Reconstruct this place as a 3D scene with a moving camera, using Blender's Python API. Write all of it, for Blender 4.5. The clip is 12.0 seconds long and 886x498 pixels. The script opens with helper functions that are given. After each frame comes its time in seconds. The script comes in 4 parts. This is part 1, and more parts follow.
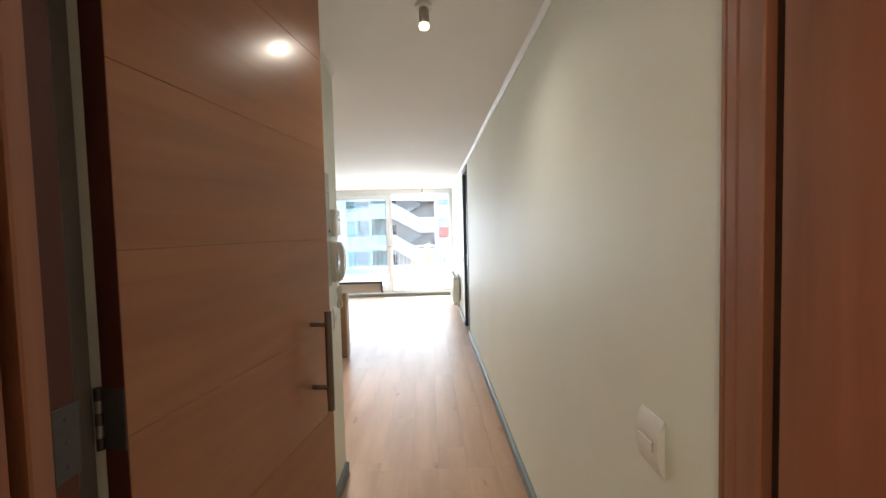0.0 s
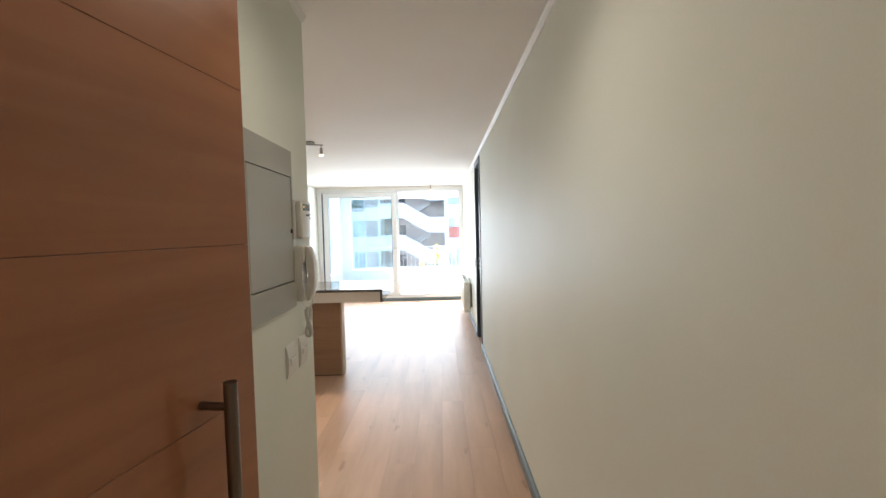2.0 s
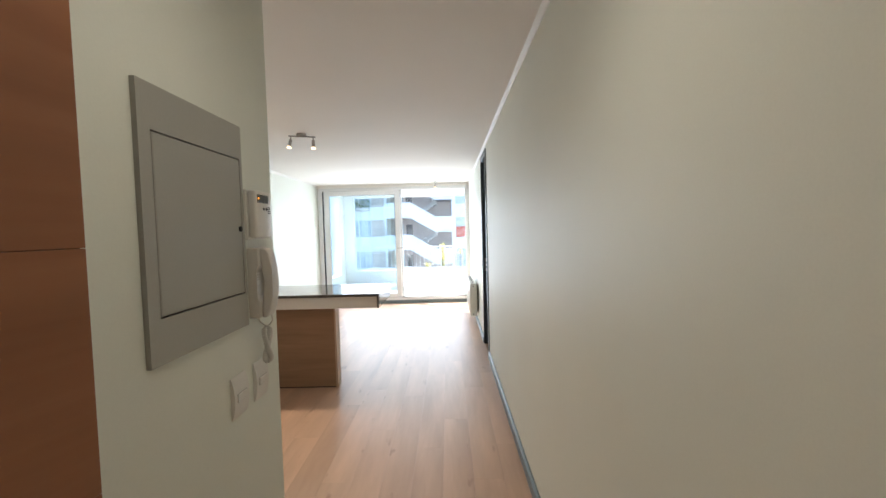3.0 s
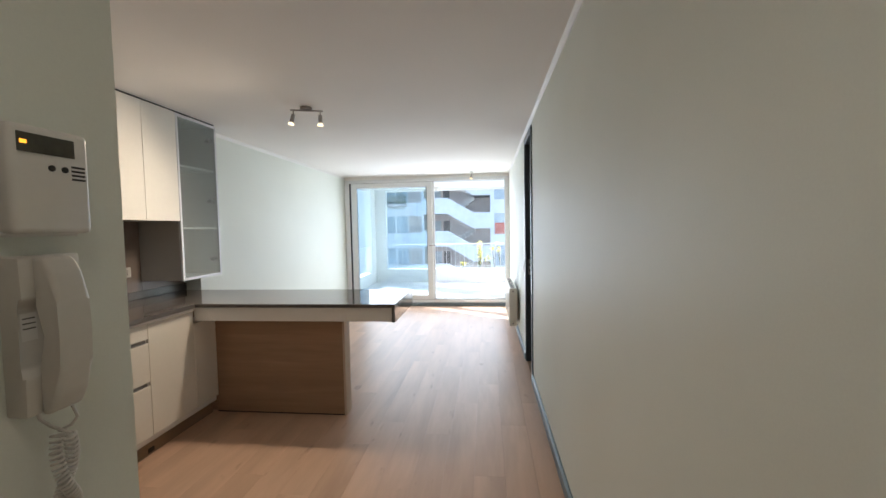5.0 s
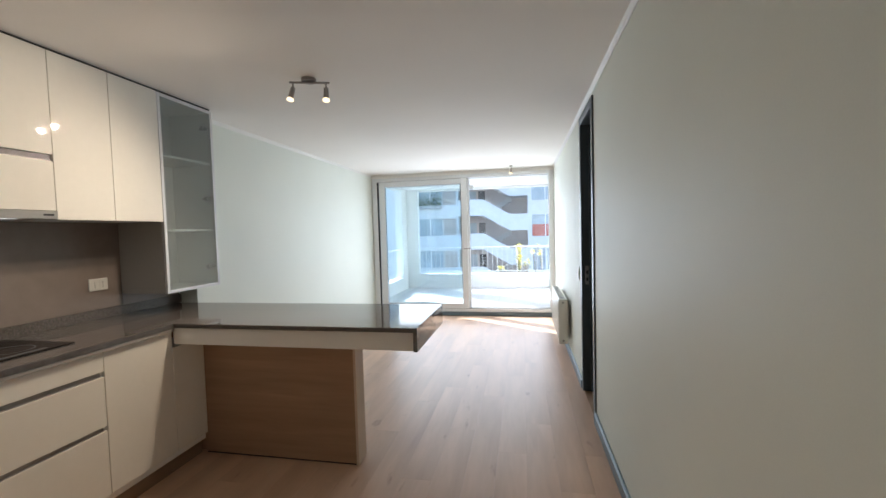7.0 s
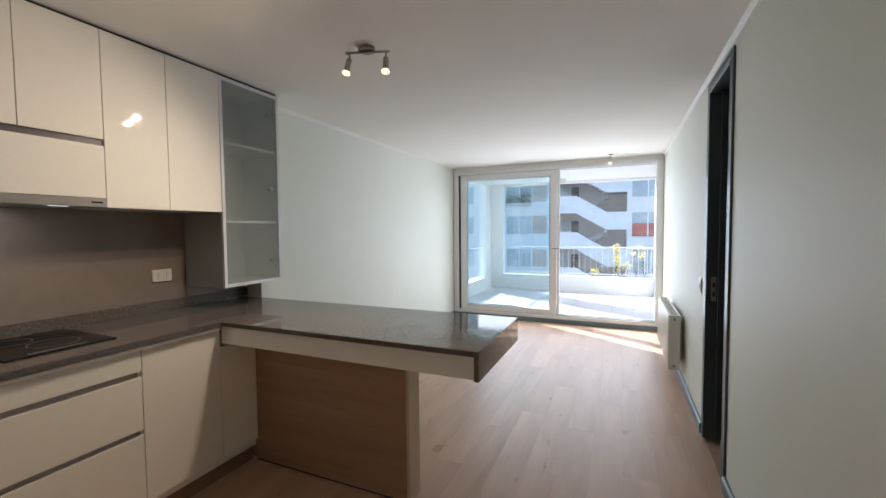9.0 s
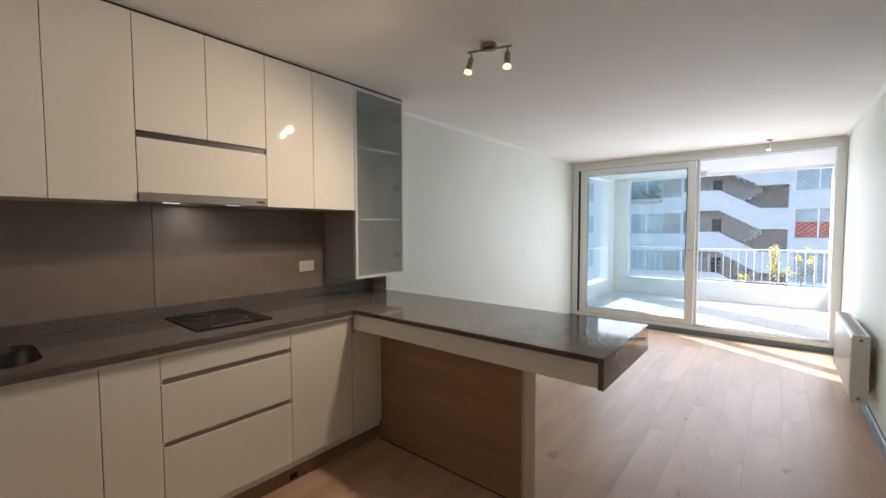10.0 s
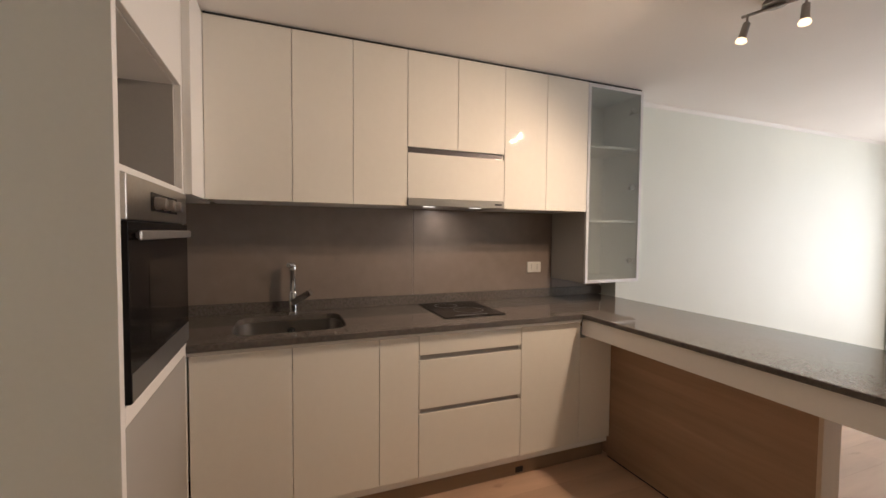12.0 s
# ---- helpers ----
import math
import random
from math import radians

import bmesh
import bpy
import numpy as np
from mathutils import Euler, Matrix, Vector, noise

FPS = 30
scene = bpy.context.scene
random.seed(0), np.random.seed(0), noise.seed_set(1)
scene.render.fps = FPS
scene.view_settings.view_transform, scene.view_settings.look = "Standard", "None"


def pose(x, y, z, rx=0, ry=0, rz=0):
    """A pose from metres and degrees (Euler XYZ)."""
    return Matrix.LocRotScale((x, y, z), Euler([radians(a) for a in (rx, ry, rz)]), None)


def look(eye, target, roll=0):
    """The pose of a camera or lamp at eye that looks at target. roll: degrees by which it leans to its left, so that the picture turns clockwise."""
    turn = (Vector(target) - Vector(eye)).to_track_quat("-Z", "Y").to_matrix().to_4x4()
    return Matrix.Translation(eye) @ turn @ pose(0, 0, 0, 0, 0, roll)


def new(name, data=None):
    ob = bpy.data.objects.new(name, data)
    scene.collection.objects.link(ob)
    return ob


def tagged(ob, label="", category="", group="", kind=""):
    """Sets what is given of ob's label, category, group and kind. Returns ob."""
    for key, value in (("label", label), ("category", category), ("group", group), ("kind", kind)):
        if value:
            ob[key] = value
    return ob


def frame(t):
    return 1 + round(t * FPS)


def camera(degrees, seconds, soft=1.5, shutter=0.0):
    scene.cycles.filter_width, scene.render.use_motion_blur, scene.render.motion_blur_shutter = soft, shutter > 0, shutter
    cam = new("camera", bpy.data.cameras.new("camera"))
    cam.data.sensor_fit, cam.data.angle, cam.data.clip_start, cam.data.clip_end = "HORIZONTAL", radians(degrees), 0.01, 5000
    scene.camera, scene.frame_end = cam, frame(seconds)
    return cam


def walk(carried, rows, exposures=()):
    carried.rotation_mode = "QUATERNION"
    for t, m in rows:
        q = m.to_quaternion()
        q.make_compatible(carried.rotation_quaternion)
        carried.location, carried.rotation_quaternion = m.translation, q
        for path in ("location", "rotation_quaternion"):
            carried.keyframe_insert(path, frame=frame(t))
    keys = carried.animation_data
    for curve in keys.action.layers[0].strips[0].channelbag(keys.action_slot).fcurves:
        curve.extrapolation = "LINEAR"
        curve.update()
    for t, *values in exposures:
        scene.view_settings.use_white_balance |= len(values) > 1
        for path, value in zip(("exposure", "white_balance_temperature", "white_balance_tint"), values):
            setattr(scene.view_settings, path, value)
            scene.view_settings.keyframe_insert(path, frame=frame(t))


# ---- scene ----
cam = camera(95.0, 12.0)
PATH = [
    (0, (-0.519, -0.168, 1.466), (-0.456, 1.829, 1.373), -1.4),
    (0.5, (-0.498, -0.022, 1.466), (-0.465, 1.975, 1.377), -1.1),
    (1, (-0.445, 0.129, 1.482), (-0.442, 2.127, 1.389), -1.0),
    (1.5, (-0.453, 0.28, 1.462), (-0.448, 2.278, 1.375), -1.2),
    (2, (-0.488, 0.464, 1.465), (-0.476, 2.462, 1.373), -1.3),
    (2.5, (-0.485, 0.612, 1.456), (-0.485, 2.61, 1.361), -1.5),
    (3, (-0.44, 0.818, 1.456), (-0.466, 2.815, 1.363), -1.5),
    (5, (-0.415, 1.594, 1.444), (-0.629, 3.58, 1.338), -1.1),
    (5.5, (-0.396, 1.755, 1.436), (-0.663, 3.735, 1.332), -1.5),
    (6, (-0.439, 1.946, 1.419), (-0.752, 3.919, 1.324), -1.6),
    (6.5, (-0.476, 2.122, 1.423), (-0.832, 4.088, 1.333), -1.7),
    (8.5, (-0.548, 2.727, 1.416), (-1.154, 4.63, 1.323), -0.7),
    (9, (-0.536, 2.788, 1.414), (-1.334, 4.619, 1.319), -0.5),
    (9.5, (-0.546, 2.807, 1.408), (-1.581, 4.515, 1.311), -0.4),
    (10, (-0.567, 2.789, 1.406), (-1.836, 4.332, 1.307), -0.2),
    (10.5, (-0.582, 2.765, 1.405), (-2.06, 4.109, 1.307), -0.1),
    (11, (-0.601, 2.752, 1.4), (-2.246, 3.886, 1.308), 0.0),
    (11.5, (-0.634, 2.726, 1.402), (-2.402, 3.657, 1.31), 0.3),
    (12, (-0.65, 2.706, 1.389), (-2.51, 3.435, 1.308), 0.5),
]
walk(cam, [(t, look(eye, target, roll)) for t, eye, target, roll in PATH],
     exposures=[(0, 2.66, 6000, 8), (0.7, 2.88, 5950, 8), (1.5, 2.72, 5950, 8), (3.2, 2.34, 5900, 8), (4.8, 1.96, 5800, 8), (6.7, 1.85, 5800, 8), (9.5, 1.53, 5950, 11), (10.7, 1.68, 6300, 14), (12.0, 2.02, 6600, 18)])

# ---- world, sun, lamps ----
SUN_AZ, SUN_EL = 148.0, 31.0      # degrees; azimuth counted from +x towards +y
world = bpy.data.worlds.new("sky")
scene.world = world
world.use_nodes = True
wn = world.node_tree.nodes
sky = wn.new("ShaderNodeTexSky")
sky.sky_type, sky.sun_disc = "NISHITA", False
sky.sun_elevation, sky.sun_rotation = radians(SUN_EL), radians(90 - SUN_AZ)
world.node_tree.links.new(sky.outputs["Color"], wn["Background"].inputs["Color"])
wn["Background"].inputs["Strength"].default_value = 0.15

sun_data = bpy.data.lights.new("sun", "SUN")
sun_data.energy, sun_data.angle, sun_data.color = 5.0, radians(0.53), (1.0, 0.97, 0.93)
sun = new("sun", sun_data)
sun_way = Vector((math.cos(radians(SUN_AZ)) * math.cos(radians(SUN_EL)),
                  math.sin(radians(SUN_AZ)) * math.cos(radians(SUN_EL)), math.sin(radians(SUN_EL))))
sun.matrix_world = look(sun_way * 40, (0, 0, 0))


def lamp(name, kind, place, power, colour, size=0.05, target=None, spread=None):
    data = bpy.data.lights.new(name, kind)
    data.energy, data.color = power, colour
    if kind == "AREA":
        data.shape, data.size, data.size_y = "RECTANGLE", size[0], size[1]
    else:
        data.shadow_soft_size = size
    if kind == "SPOT":
        data.spot_size, data.spot_blend = radians(spread), 1.0
    ob = new(name, data)
    ob.matrix_world = look(place, target) if target else Matrix.Translation(place)
    return ob


WARM = (1.0, 0.76, 0.53)
lamp("window_daylight", "AREA", (-1.38, 8.94, 1.12), 12.0, (0.93, 0.96, 1.0), (2.45, 1.75), (-1.38, 0.0, 1.0))
lamp("kitchen_spot_light", "SPOT", (-1.905, 4.632, 2.238), 13.2, WARM, 0.018, (-2.55, 3.05, 0.5), 138)
lamp("kitchen_spot_light", "SPOT", (-1.693, 4.695, 2.238), 9.6, WARM, 0.018, (-2.45, 3.1, 0.5), 138)
lamp("entrance_bulb_light", "SPOT", (-0.52, 1.55, 2.275), 1.7, (1.0, 0.84, 0.66), 0.022, (-0.52, 1.56, 0.0), 178)
# Unseen lamp, added on the landing to brighten the door and jambs.
lamp("landing_fill_light", "POINT", (-1.06, -1.4, 2.25), 5.5, (1.0, 0.80, 0.58), 0.08)
lamp("hood_light", "AREA", (-2.93, 3.65, 1.530), 0.2, (1.0, 0.93, 0.82), (0.06, 0.40), (-2.96, 3.65, 0.0))
lamp("living_spot_light", "SPOT", (-0.66, 8.70, 2.235), 1.2, WARM, 0.02, (-0.7, 8.5, 0.0), 140)

# ---- materials ----
MATS = {}


def mat(name, colour, rough=0.5, metal=0.0, vary=0.08, grain=40.0, bump=0.05, stain=0.05, axis=None, coat=0.0,
        colour2=None, rand=0.0, stretch=14.0, spread=0.5, transmission=0.0, ior=1.45, emit=0.0, dist=0.002, knots=0.0):
    """A painted, wooden or metal surface: fine grain and broad stains over one colour."""
    if name in MATS:
        return MATS[name]
    m = bpy.data.materials.new(name)
    m.use_nodes = True
    nt = m.node_tree
    n, link = nt.nodes, nt.links.new
    b = n["Principled BSDF"]
    tc = n.new("ShaderNodeTexCoord")
    vec = tc.outputs["Object"]
    if rand:
        info = n.new("ShaderNodeObjectInfo")
        add = n.new("ShaderNodeVectorMath")
        add.operation = "MULTIPLY_ADD"
        comb = n.new("ShaderNodeCombineXYZ")
        for i in range(3):
            link(info.outputs["Random"], comb.inputs[i])
        add.inputs[1].default_value = (37.0, 53.0, 29.0)
        link(comb.outputs[0], add.inputs[0])
        link(vec, add.inputs[2])
        vec = add.outputs[0]
    mp = n.new("ShaderNodeMapping")
    if axis is not None:
        s = [1.0, 1.0, 1.0]
        s[axis] = 1.0 / stretch
        mp.inputs["Scale"].default_value = s
    link(vec, mp.inputs["Vector"])
    fine = n.new("ShaderNodeTexNoise")
    fine.inputs["Scale"].default_value, fine.inputs["Detail"].default_value = grain, 6
    fine.inputs["Distortion"].default_value = 0.6 if axis is not None else 0.0
    link(mp.outputs[0], fine.inputs["Vector"])
    broad = n.new("ShaderNodeTexNoise")
    broad.inputs["Scale"].default_value, broad.inputs["Detail"].default_value = (grain * 0.22 if axis is not None else 1.3), 3
    link(mp.outputs[0] if axis is not None else vec, broad.inputs["Vector"])
    ramp = n.new("ShaderNodeValToRGB")
    c2 = colour2 or tuple(c * (1 - 2.2 * vary) for c in colour)
    ramp.color_ramp.elements[0].position, ramp.color_ramp.elements[1].position = 0.5 - spread / 2, 0.5 + spread / 2
    ramp.color_ramp.elements[0].color, ramp.color_ramp.elements[1].color = (*c2, 1), (*colour, 1)
    mixf = n.new("ShaderNodeMath")
    mixf.operation = "MULTIPLY_ADD"
    mixf.inputs[1].default_value = 0.5 if axis is not None else 1.0
    mixf.inputs[2].default_value = 0.0
    link(fine.outputs["Fac"], mixf.inputs[0])
    fac = mixf.outputs[0]
    if axis is not None:
        half = n.new("ShaderNodeMath")
        half.operation = "MULTIPLY_ADD"
        half.inputs[1].default_value = 0.5
        link(broad.outputs["Fac"], half.inputs[0])
        link(fac, half.inputs[2])
        fac = half.outputs[0]
    link(fac, ramp.inputs["Fac"])
    hsv = n.new("ShaderNodeHueSaturation")
    link(ramp.outputs["Color"], hsv.inputs["Color"])
    rng = n.new("ShaderNodeMapRange")
    rng.inputs["From Min"].default_value, rng.inputs["From Max"].default_value = 0.3, 0.7
    rng.inputs["To Min"].default_value, rng.inputs["To Max"].default_value = 1 - stain, 1 + stain
    link(broad.outputs["Fac"], rng.inputs["Value"])
    val = rng.outputs["Result"]
    if rand:
        r2 = n.new("ShaderNodeMapRange")
        r2.inputs["To Min"].default_value, r2.inputs["To Max"].default_value = 1 - rand, 1 + rand
        link(info.outputs["Random"], r2.inputs["Value"])
        mul = n.new("ShaderNodeMath")
        mul.operation = "MULTIPLY"
        link(val, mul.inputs[0])
        link(r2.outputs["Result"], mul.inputs[1])
        val = mul.outputs[0]
    link(val, hsv.inputs["Value"])
    shade = hsv.outputs["Color"]
    if knots:
        kn = n.new("ShaderNodeTexNoise")
        kn.inputs["Scale"].default_value, kn.inputs["Detail"].default_value = 11, 5
        kr = n.new("ShaderNodeMapRange")
        kr.inputs["From Min"].default_value, kr.inputs["From Max"].default_value = 0.66, 0.76
        kr.inputs["To Min"].default_value, kr.inputs["To Max"].default_value = 0.0, knots
        km = n.new("ShaderNodeMapping")
        km.inputs["Scale"].default_value = (1.0, 0.35, 1.0)
        link(vec, km.inputs["Vector"])
        link(km.outputs[0], kn.inputs["Vector"])
        link(kn.outputs["Fac"], kr.inputs["Value"])
        mk = n.new("ShaderNodeMix")
        mk.data_type, mk.blend_type = "RGBA", "MULTIPLY"
        link(kr.outputs["Result"], mk.inputs[0])
        link(shade, mk.inputs[6])
        mk.inputs[7].default_value = (0.25, 0.17, 0.12, 1)
        shade = mk.outputs[2]
    link(shade, b.inputs["Base Color"])
    rr = n.new("ShaderNodeMapRange")
    rr.inputs["To Min"].default_value, rr.inputs["To Max"].default_value = max(0.02, rough * 0.85), min(1, rough * 1.15)
    link(fine.outputs["Fac"], rr.inputs["Value"])
    link(rr.outputs["Result"], b.inputs["Roughness"])
    b.inputs["Metallic"].default_value = metal
    b.inputs["Coat Weight"].default_value = coat
    b.inputs["Coat Roughness"].default_value = 0.13
    b.inputs["Transmission Weight"].default_value = transmission
    b.inputs["IOR"].default_value = ior
    if bump:
        bp = n.new("ShaderNodeBump")
        bp.inputs["Strength"].default_value, bp.inputs["Distance"].default_value = bump, dist
        link(fine.outputs["Fac"], bp.inputs["Height"])
        link(bp.outputs["Normal"], b.inputs["Normal"])
    if emit:
        b.inputs["Emission Color"].default_value = (*colour, 1)
        b.inputs["Emission Strength"].default_value = emit
    MATS[name] = m
    return m


def granite(name="granite", scale=75, rough=0.06, bump=0.0, tone=1.15):
    m = bpy.data.materials.new(name)
    m.use_nodes = True
    n, link = m.node_tree.nodes, m.node_tree.links.new
    b = n["Principled BSDF"]
    tc = n.new("ShaderNodeTexCoord")
    vor = n.new("ShaderNodeTexVoronoi")
    vor.inputs["Scale"].default_value = 190
    noi = n.new("ShaderNodeTexNoise")
    noi.inputs["Scale"].default_value, noi.inputs["Detail"].default_value = scale, 8
    noi.inputs["Roughness"].default_value = 0.75
    cloud = n.new("ShaderNodeTexNoise")
    cloud.inputs["Scale"].default_value, cloud.inputs["Detail"].default_value = 5, 4
    for t in (vor, noi, cloud):
        link(tc.outputs["Object"], t.inputs["Vector"])
    r1 = n.new("ShaderNodeValToRGB")
    e = r1.color_ramp.elements
    e[0].position, e[0].color = 0.32, (0.06, 0.047, 0.038, 1)
    e[1].position, e[1].color = 0.70, (0.165, 0.135, 0.112, 1)
    mid = r1.color_ramp.elements.new(0.5)
    mid.color = (0.108, 0.088, 0.072, 1)
    link(noi.outputs["Fac"], r1.inputs["Fac"])
    mix = n.new("ShaderNodeMix")
    mix.data_type, mix.blend_type = "RGBA", "MULTIPLY"
    mix.inputs[0].default_value = 0.2
    link(r1.outputs["Color"], mix.inputs[6])
    link(vor.outputs["Color"], mix.inputs[7])
    hs = n.new("ShaderNodeHueSaturation")
    hs.inputs["Saturation"].default_value = 0.6
    mr = n.new("ShaderNodeMapRange")
    mr.inputs["To Min"].default_value, mr.inputs["To Max"].default_value = 0.9 * tone, 1.6 * tone
    link(cloud.outputs["Fac"], mr.inputs["Value"])
    link(mr.outputs["Result"], hs.inputs["Value"])
    link(mix.outputs[2], hs.inputs["Color"])
    link(hs.outputs["Color"], b.inputs["Base Color"])
    b.inputs["Roughness"].default_value = rough
    if bump:
        bp = n.new("ShaderNodeBump")
        bp.inputs["Strength"].default_value, bp.inputs["Distance"].default_value = bump, 0.006
        link(noi.outputs["Fac"], bp.inputs["Height"])
        link(bp.outputs["Normal"], b.inputs["Normal"])
    return m


def clear_glass(name, tint, rough=0.0):
    """Thin pane: mostly see-through, with a reflection that grows at grazing angles."""
    m = bpy.data.materials.new(name)
    m.use_nodes = True
    n, link = m.node_tree.nodes, m.node_tree.links.new
    n.remove(n["Principled BSDF"])
    tr, gl, mx, fr = (n.new("ShaderNodeBsdf" + k) if k[0] != "!" else n.new("ShaderNode" + k[1:]) for k in ("Transparent", "Glossy", "!MixShader", "!Fresnel"))
    tr.inputs["Color"].default_value = (*tint, 1)
    gl.inputs["Roughness"].default_value = rough
    fr.inputs["IOR"].default_value = 1.5
    link(fr.outputs[0], mx.inputs[0])
    link(tr.outputs[0], mx.inputs[1])
    link(gl.outputs[0], mx.inputs[2])
    link(mx.outputs[0], n["Material Output"].inputs["Surface"])
    return m


def frosted():
    """Satin glass: scatters what lies behind it."""
    m = bpy.data.materials.new("satin_glass")
    m.use_nodes = True
    n, link = m.node_tree.nodes, m.node_tree.links.new
    n.remove(n["Principled BSDF"])
    tl = n.new("ShaderNodeBsdfTranslucent")
    tl.inputs["Color"].default_value = (0.80, 0.86, 0.86, 1)
    df = n.new("ShaderNodeBsdfPrincipled")
    df.inputs["Base Color"].default_value = (0.72, 0.77, 0.77, 1)
    df.inputs["Roughness"].default_value = 0.32
    tr = n.new("ShaderNodeBsdfTransparent")
    tr.inputs["Color"].default_value = (0.92, 0.95, 0.94, 1)
    m1, m2 = n.new("ShaderNodeMixShader"), n.new("ShaderNodeMixShader")
    m1.inputs[0].default_value, m2.inputs[0].default_value = 0.6, 0.77
    link(tl.outputs[0], m1.inputs[1])
    link(df.outputs[0], m1.inputs[2])
    link(m1.outputs[0], m2.inputs[1])
    link(tr.outputs[0], m2.inputs[2])
    link(m2.outputs[0], n["Material Output"].inputs["Surface"])
    return m


PAINT = mat("wall_paint", (0.80, 0.83, 0.755), 0.55, vary=0.015, grain=220, bump=0.10, stain=0.02, dist=0.001)
CEIL = mat("ceiling_paint", (0.90, 0.875, 0.83), 0.8, vary=0.015, grain=160, bump=0.12, stain=0.015, dist=0.001)
TRIM = mat("white_trim_paint", (0.82, 0.81, 0.77), 0.4, vary=0.01, grain=90, bump=0.03, stain=0.02)
DARK = mat("slate_grey_paint", (0.060, 0.080, 0.092), 0.35, vary=0.06, grain=60, bump=0.04)
SKIRT = mat("blue_grey_skirting", (0.16, 0.21, 0.235), 0.4, vary=0.05, grain=60, bump=0.04)
LACQ = mat("cream_lacquer", (0.87, 0.845, 0.775), 0.025, vary=0.01, grain=30, bump=0.002, stain=0.01)
CARC = mat("white_melamine", (0.84, 0.825, 0.79), 0.4, vary=0.01, grain=60, bump=0.02, stain=0.01)
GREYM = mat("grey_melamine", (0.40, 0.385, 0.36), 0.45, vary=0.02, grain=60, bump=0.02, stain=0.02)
ALU = mat("brushed_aluminium", (0.40, 0.39, 0.38), 0.5, metal=1.0, vary=0.05, grain=200, bump=0.03, axis=1)
STEEL = mat("stainless_steel", (0.50, 0.48, 0.45), 0.30, metal=1.0, vary=0.02, grain=300, bump=0.004, axis=1)
BOWL = mat("satin_sink_steel", (0.30, 0.28, 0.26), 0.36, metal=1.0, vary=0.03, grain=200, bump=0.01)
CHROME = mat("chrome", (0.75, 0.75, 0.75), 0.08, metal=1.0, vary=0.01, grain=20, bump=0.0)
BRONZE = mat("dark_satin_steel", (0.20, 0.165, 0.14), 0.36, metal=1.0, vary=0.04, grain=120, bump=0.02)
NICKEL = mat("satin_nickel", (0.38, 0.36, 0.34), 0.38, metal=1.0, vary=0.04, grain=120, bump=0.02)
GRAN = granite()
GRANE = granite("rough_granite_edge", 48, 0.45, 1.0, 0.85)
SPLASH = mat("taupe_splash_tile", (0.270, 0.220, 0.190), 0.30, vary=0.06, grain=14, bump=0.01, stain=0.06)
OAKV = mat("oak_panel", (0.40, 0.255, 0.165), 0.45, axis=0, colour2=(0.27, 0.17, 0.105), grain=26, bump=0.05, stain=0.06, spread=0.35)
OAKE = mat("pale_oak_edge", (0.62, 0.50, 0.38), 0.45, axis=2, colour2=(0.54, 0.42, 0.30), grain=26, bump=0.03, stain=0.03)
PLINTH = mat("brown_plinth", (0.30, 0.21, 0.14), 0.5, axis=1, colour2=(0.22, 0.15, 0.10), grain=26, bump=0.03)
DOORW = mat("cherry_veneer", (0.38, 0.165, 0.078), 0.30, axis=0, colour2=(0.26, 0.10, 0.044), grain=22, bump=0.03, stain=0.06, spread=0.45, coat=0.25)
JAMBW = mat("cherry_frame", (0.33, 0.125, 0.068), 0.32, axis=2, colour2=(0.18, 0.065, 0.03), grain=24, bump=0.03, stain=0.08, spread=0.45, coat=0.2)
GROOVE = mat("dark_groove", (0.05, 0.025, 0.015), 0.7, vary=0.1, grain=60)
PLANK = mat("laminate_oak", (0.61, 0.42, 0.30), 0.36, axis=1, colour2=(0.51, 0.34, 0.235), grain=26, bump=0.05, stain=0.10, rand=0.035, knots=0.45, spread=0.5, stretch=7)
UNDER = mat("floor_joint", (0.43, 0.295, 0.205), 0.9, vary=0.1, grain=60)
PVC = mat("white_pvc", (0.83, 0.84, 0.84), 0.25, vary=0.01, grain=50, bump=0.01, stain=0.01)
SEAL = mat("black_gasket", (0.03, 0.03, 0.032), 0.6, vary=0.1, grain=60)
GLASS = clear_glass("window_glass", (0.94, 0.982, 0.99))
SATIN = frosted()
BLACKG = mat("black_glass", (0.012, 0.011, 0.011), 0.12, vary=0.05, grain=20, bump=0.0, ior=1.16)
OVENW = mat("oven_window_glass", (0.03, 0.026, 0.023), 0.10, vary=0.2, grain=8, bump=0.0, ior=1.16)
BLACK = mat("black_plastic", (0.02, 0.02, 0.02), 0.4, vary=0.1, grain=60)
PLAST = mat("white_plastic", (0.76, 0.75, 0.71), 0.35, vary=0.01, grain=80, bump=0.02, stain=0.02)
PHONE = mat("ivory_plastic", (0.66, 0.64, 0.59), 0.38, vary=0.015, grain=90, bump=0.03, stain=0.02)
FRAMEA = mat("anodised_frame", (0.72, 0.72, 0.73), 0.38, metal=0.25, vary=0.02, grain=200, bump=0.01, axis=2)
GREYP = mat("grey_painted_metal", (0.40, 0.40, 0.365), 0.42, vary=0.02, grain=150, bump=0.05, stain=0.02)
LCD = mat("lcd_window", (0.10, 0.10, 0.08), 0.2, vary=0.2, grain=30, bump=0.0)
LED = mat("amber_led", (1.0, 0.33, 0.02), 0.4, vary=0.0, emit=0.6, bump=0.0)
DULL = mat("dull_dark_steel", (0.10, 0.095, 0.10), 0.45, metal=0.8, vary=0.1, grain=60, bump=0.03)
LENS = mat("lit_lens", (1.0, 0.95, 0.88), 0.4, vary=0.0, emit=0.55, bump=0.0)
BULB = mat("lit_bulb", (1.0, 0.74, 0.42), 0.4, vary=0.0, emit=0.55, bump=0.0)
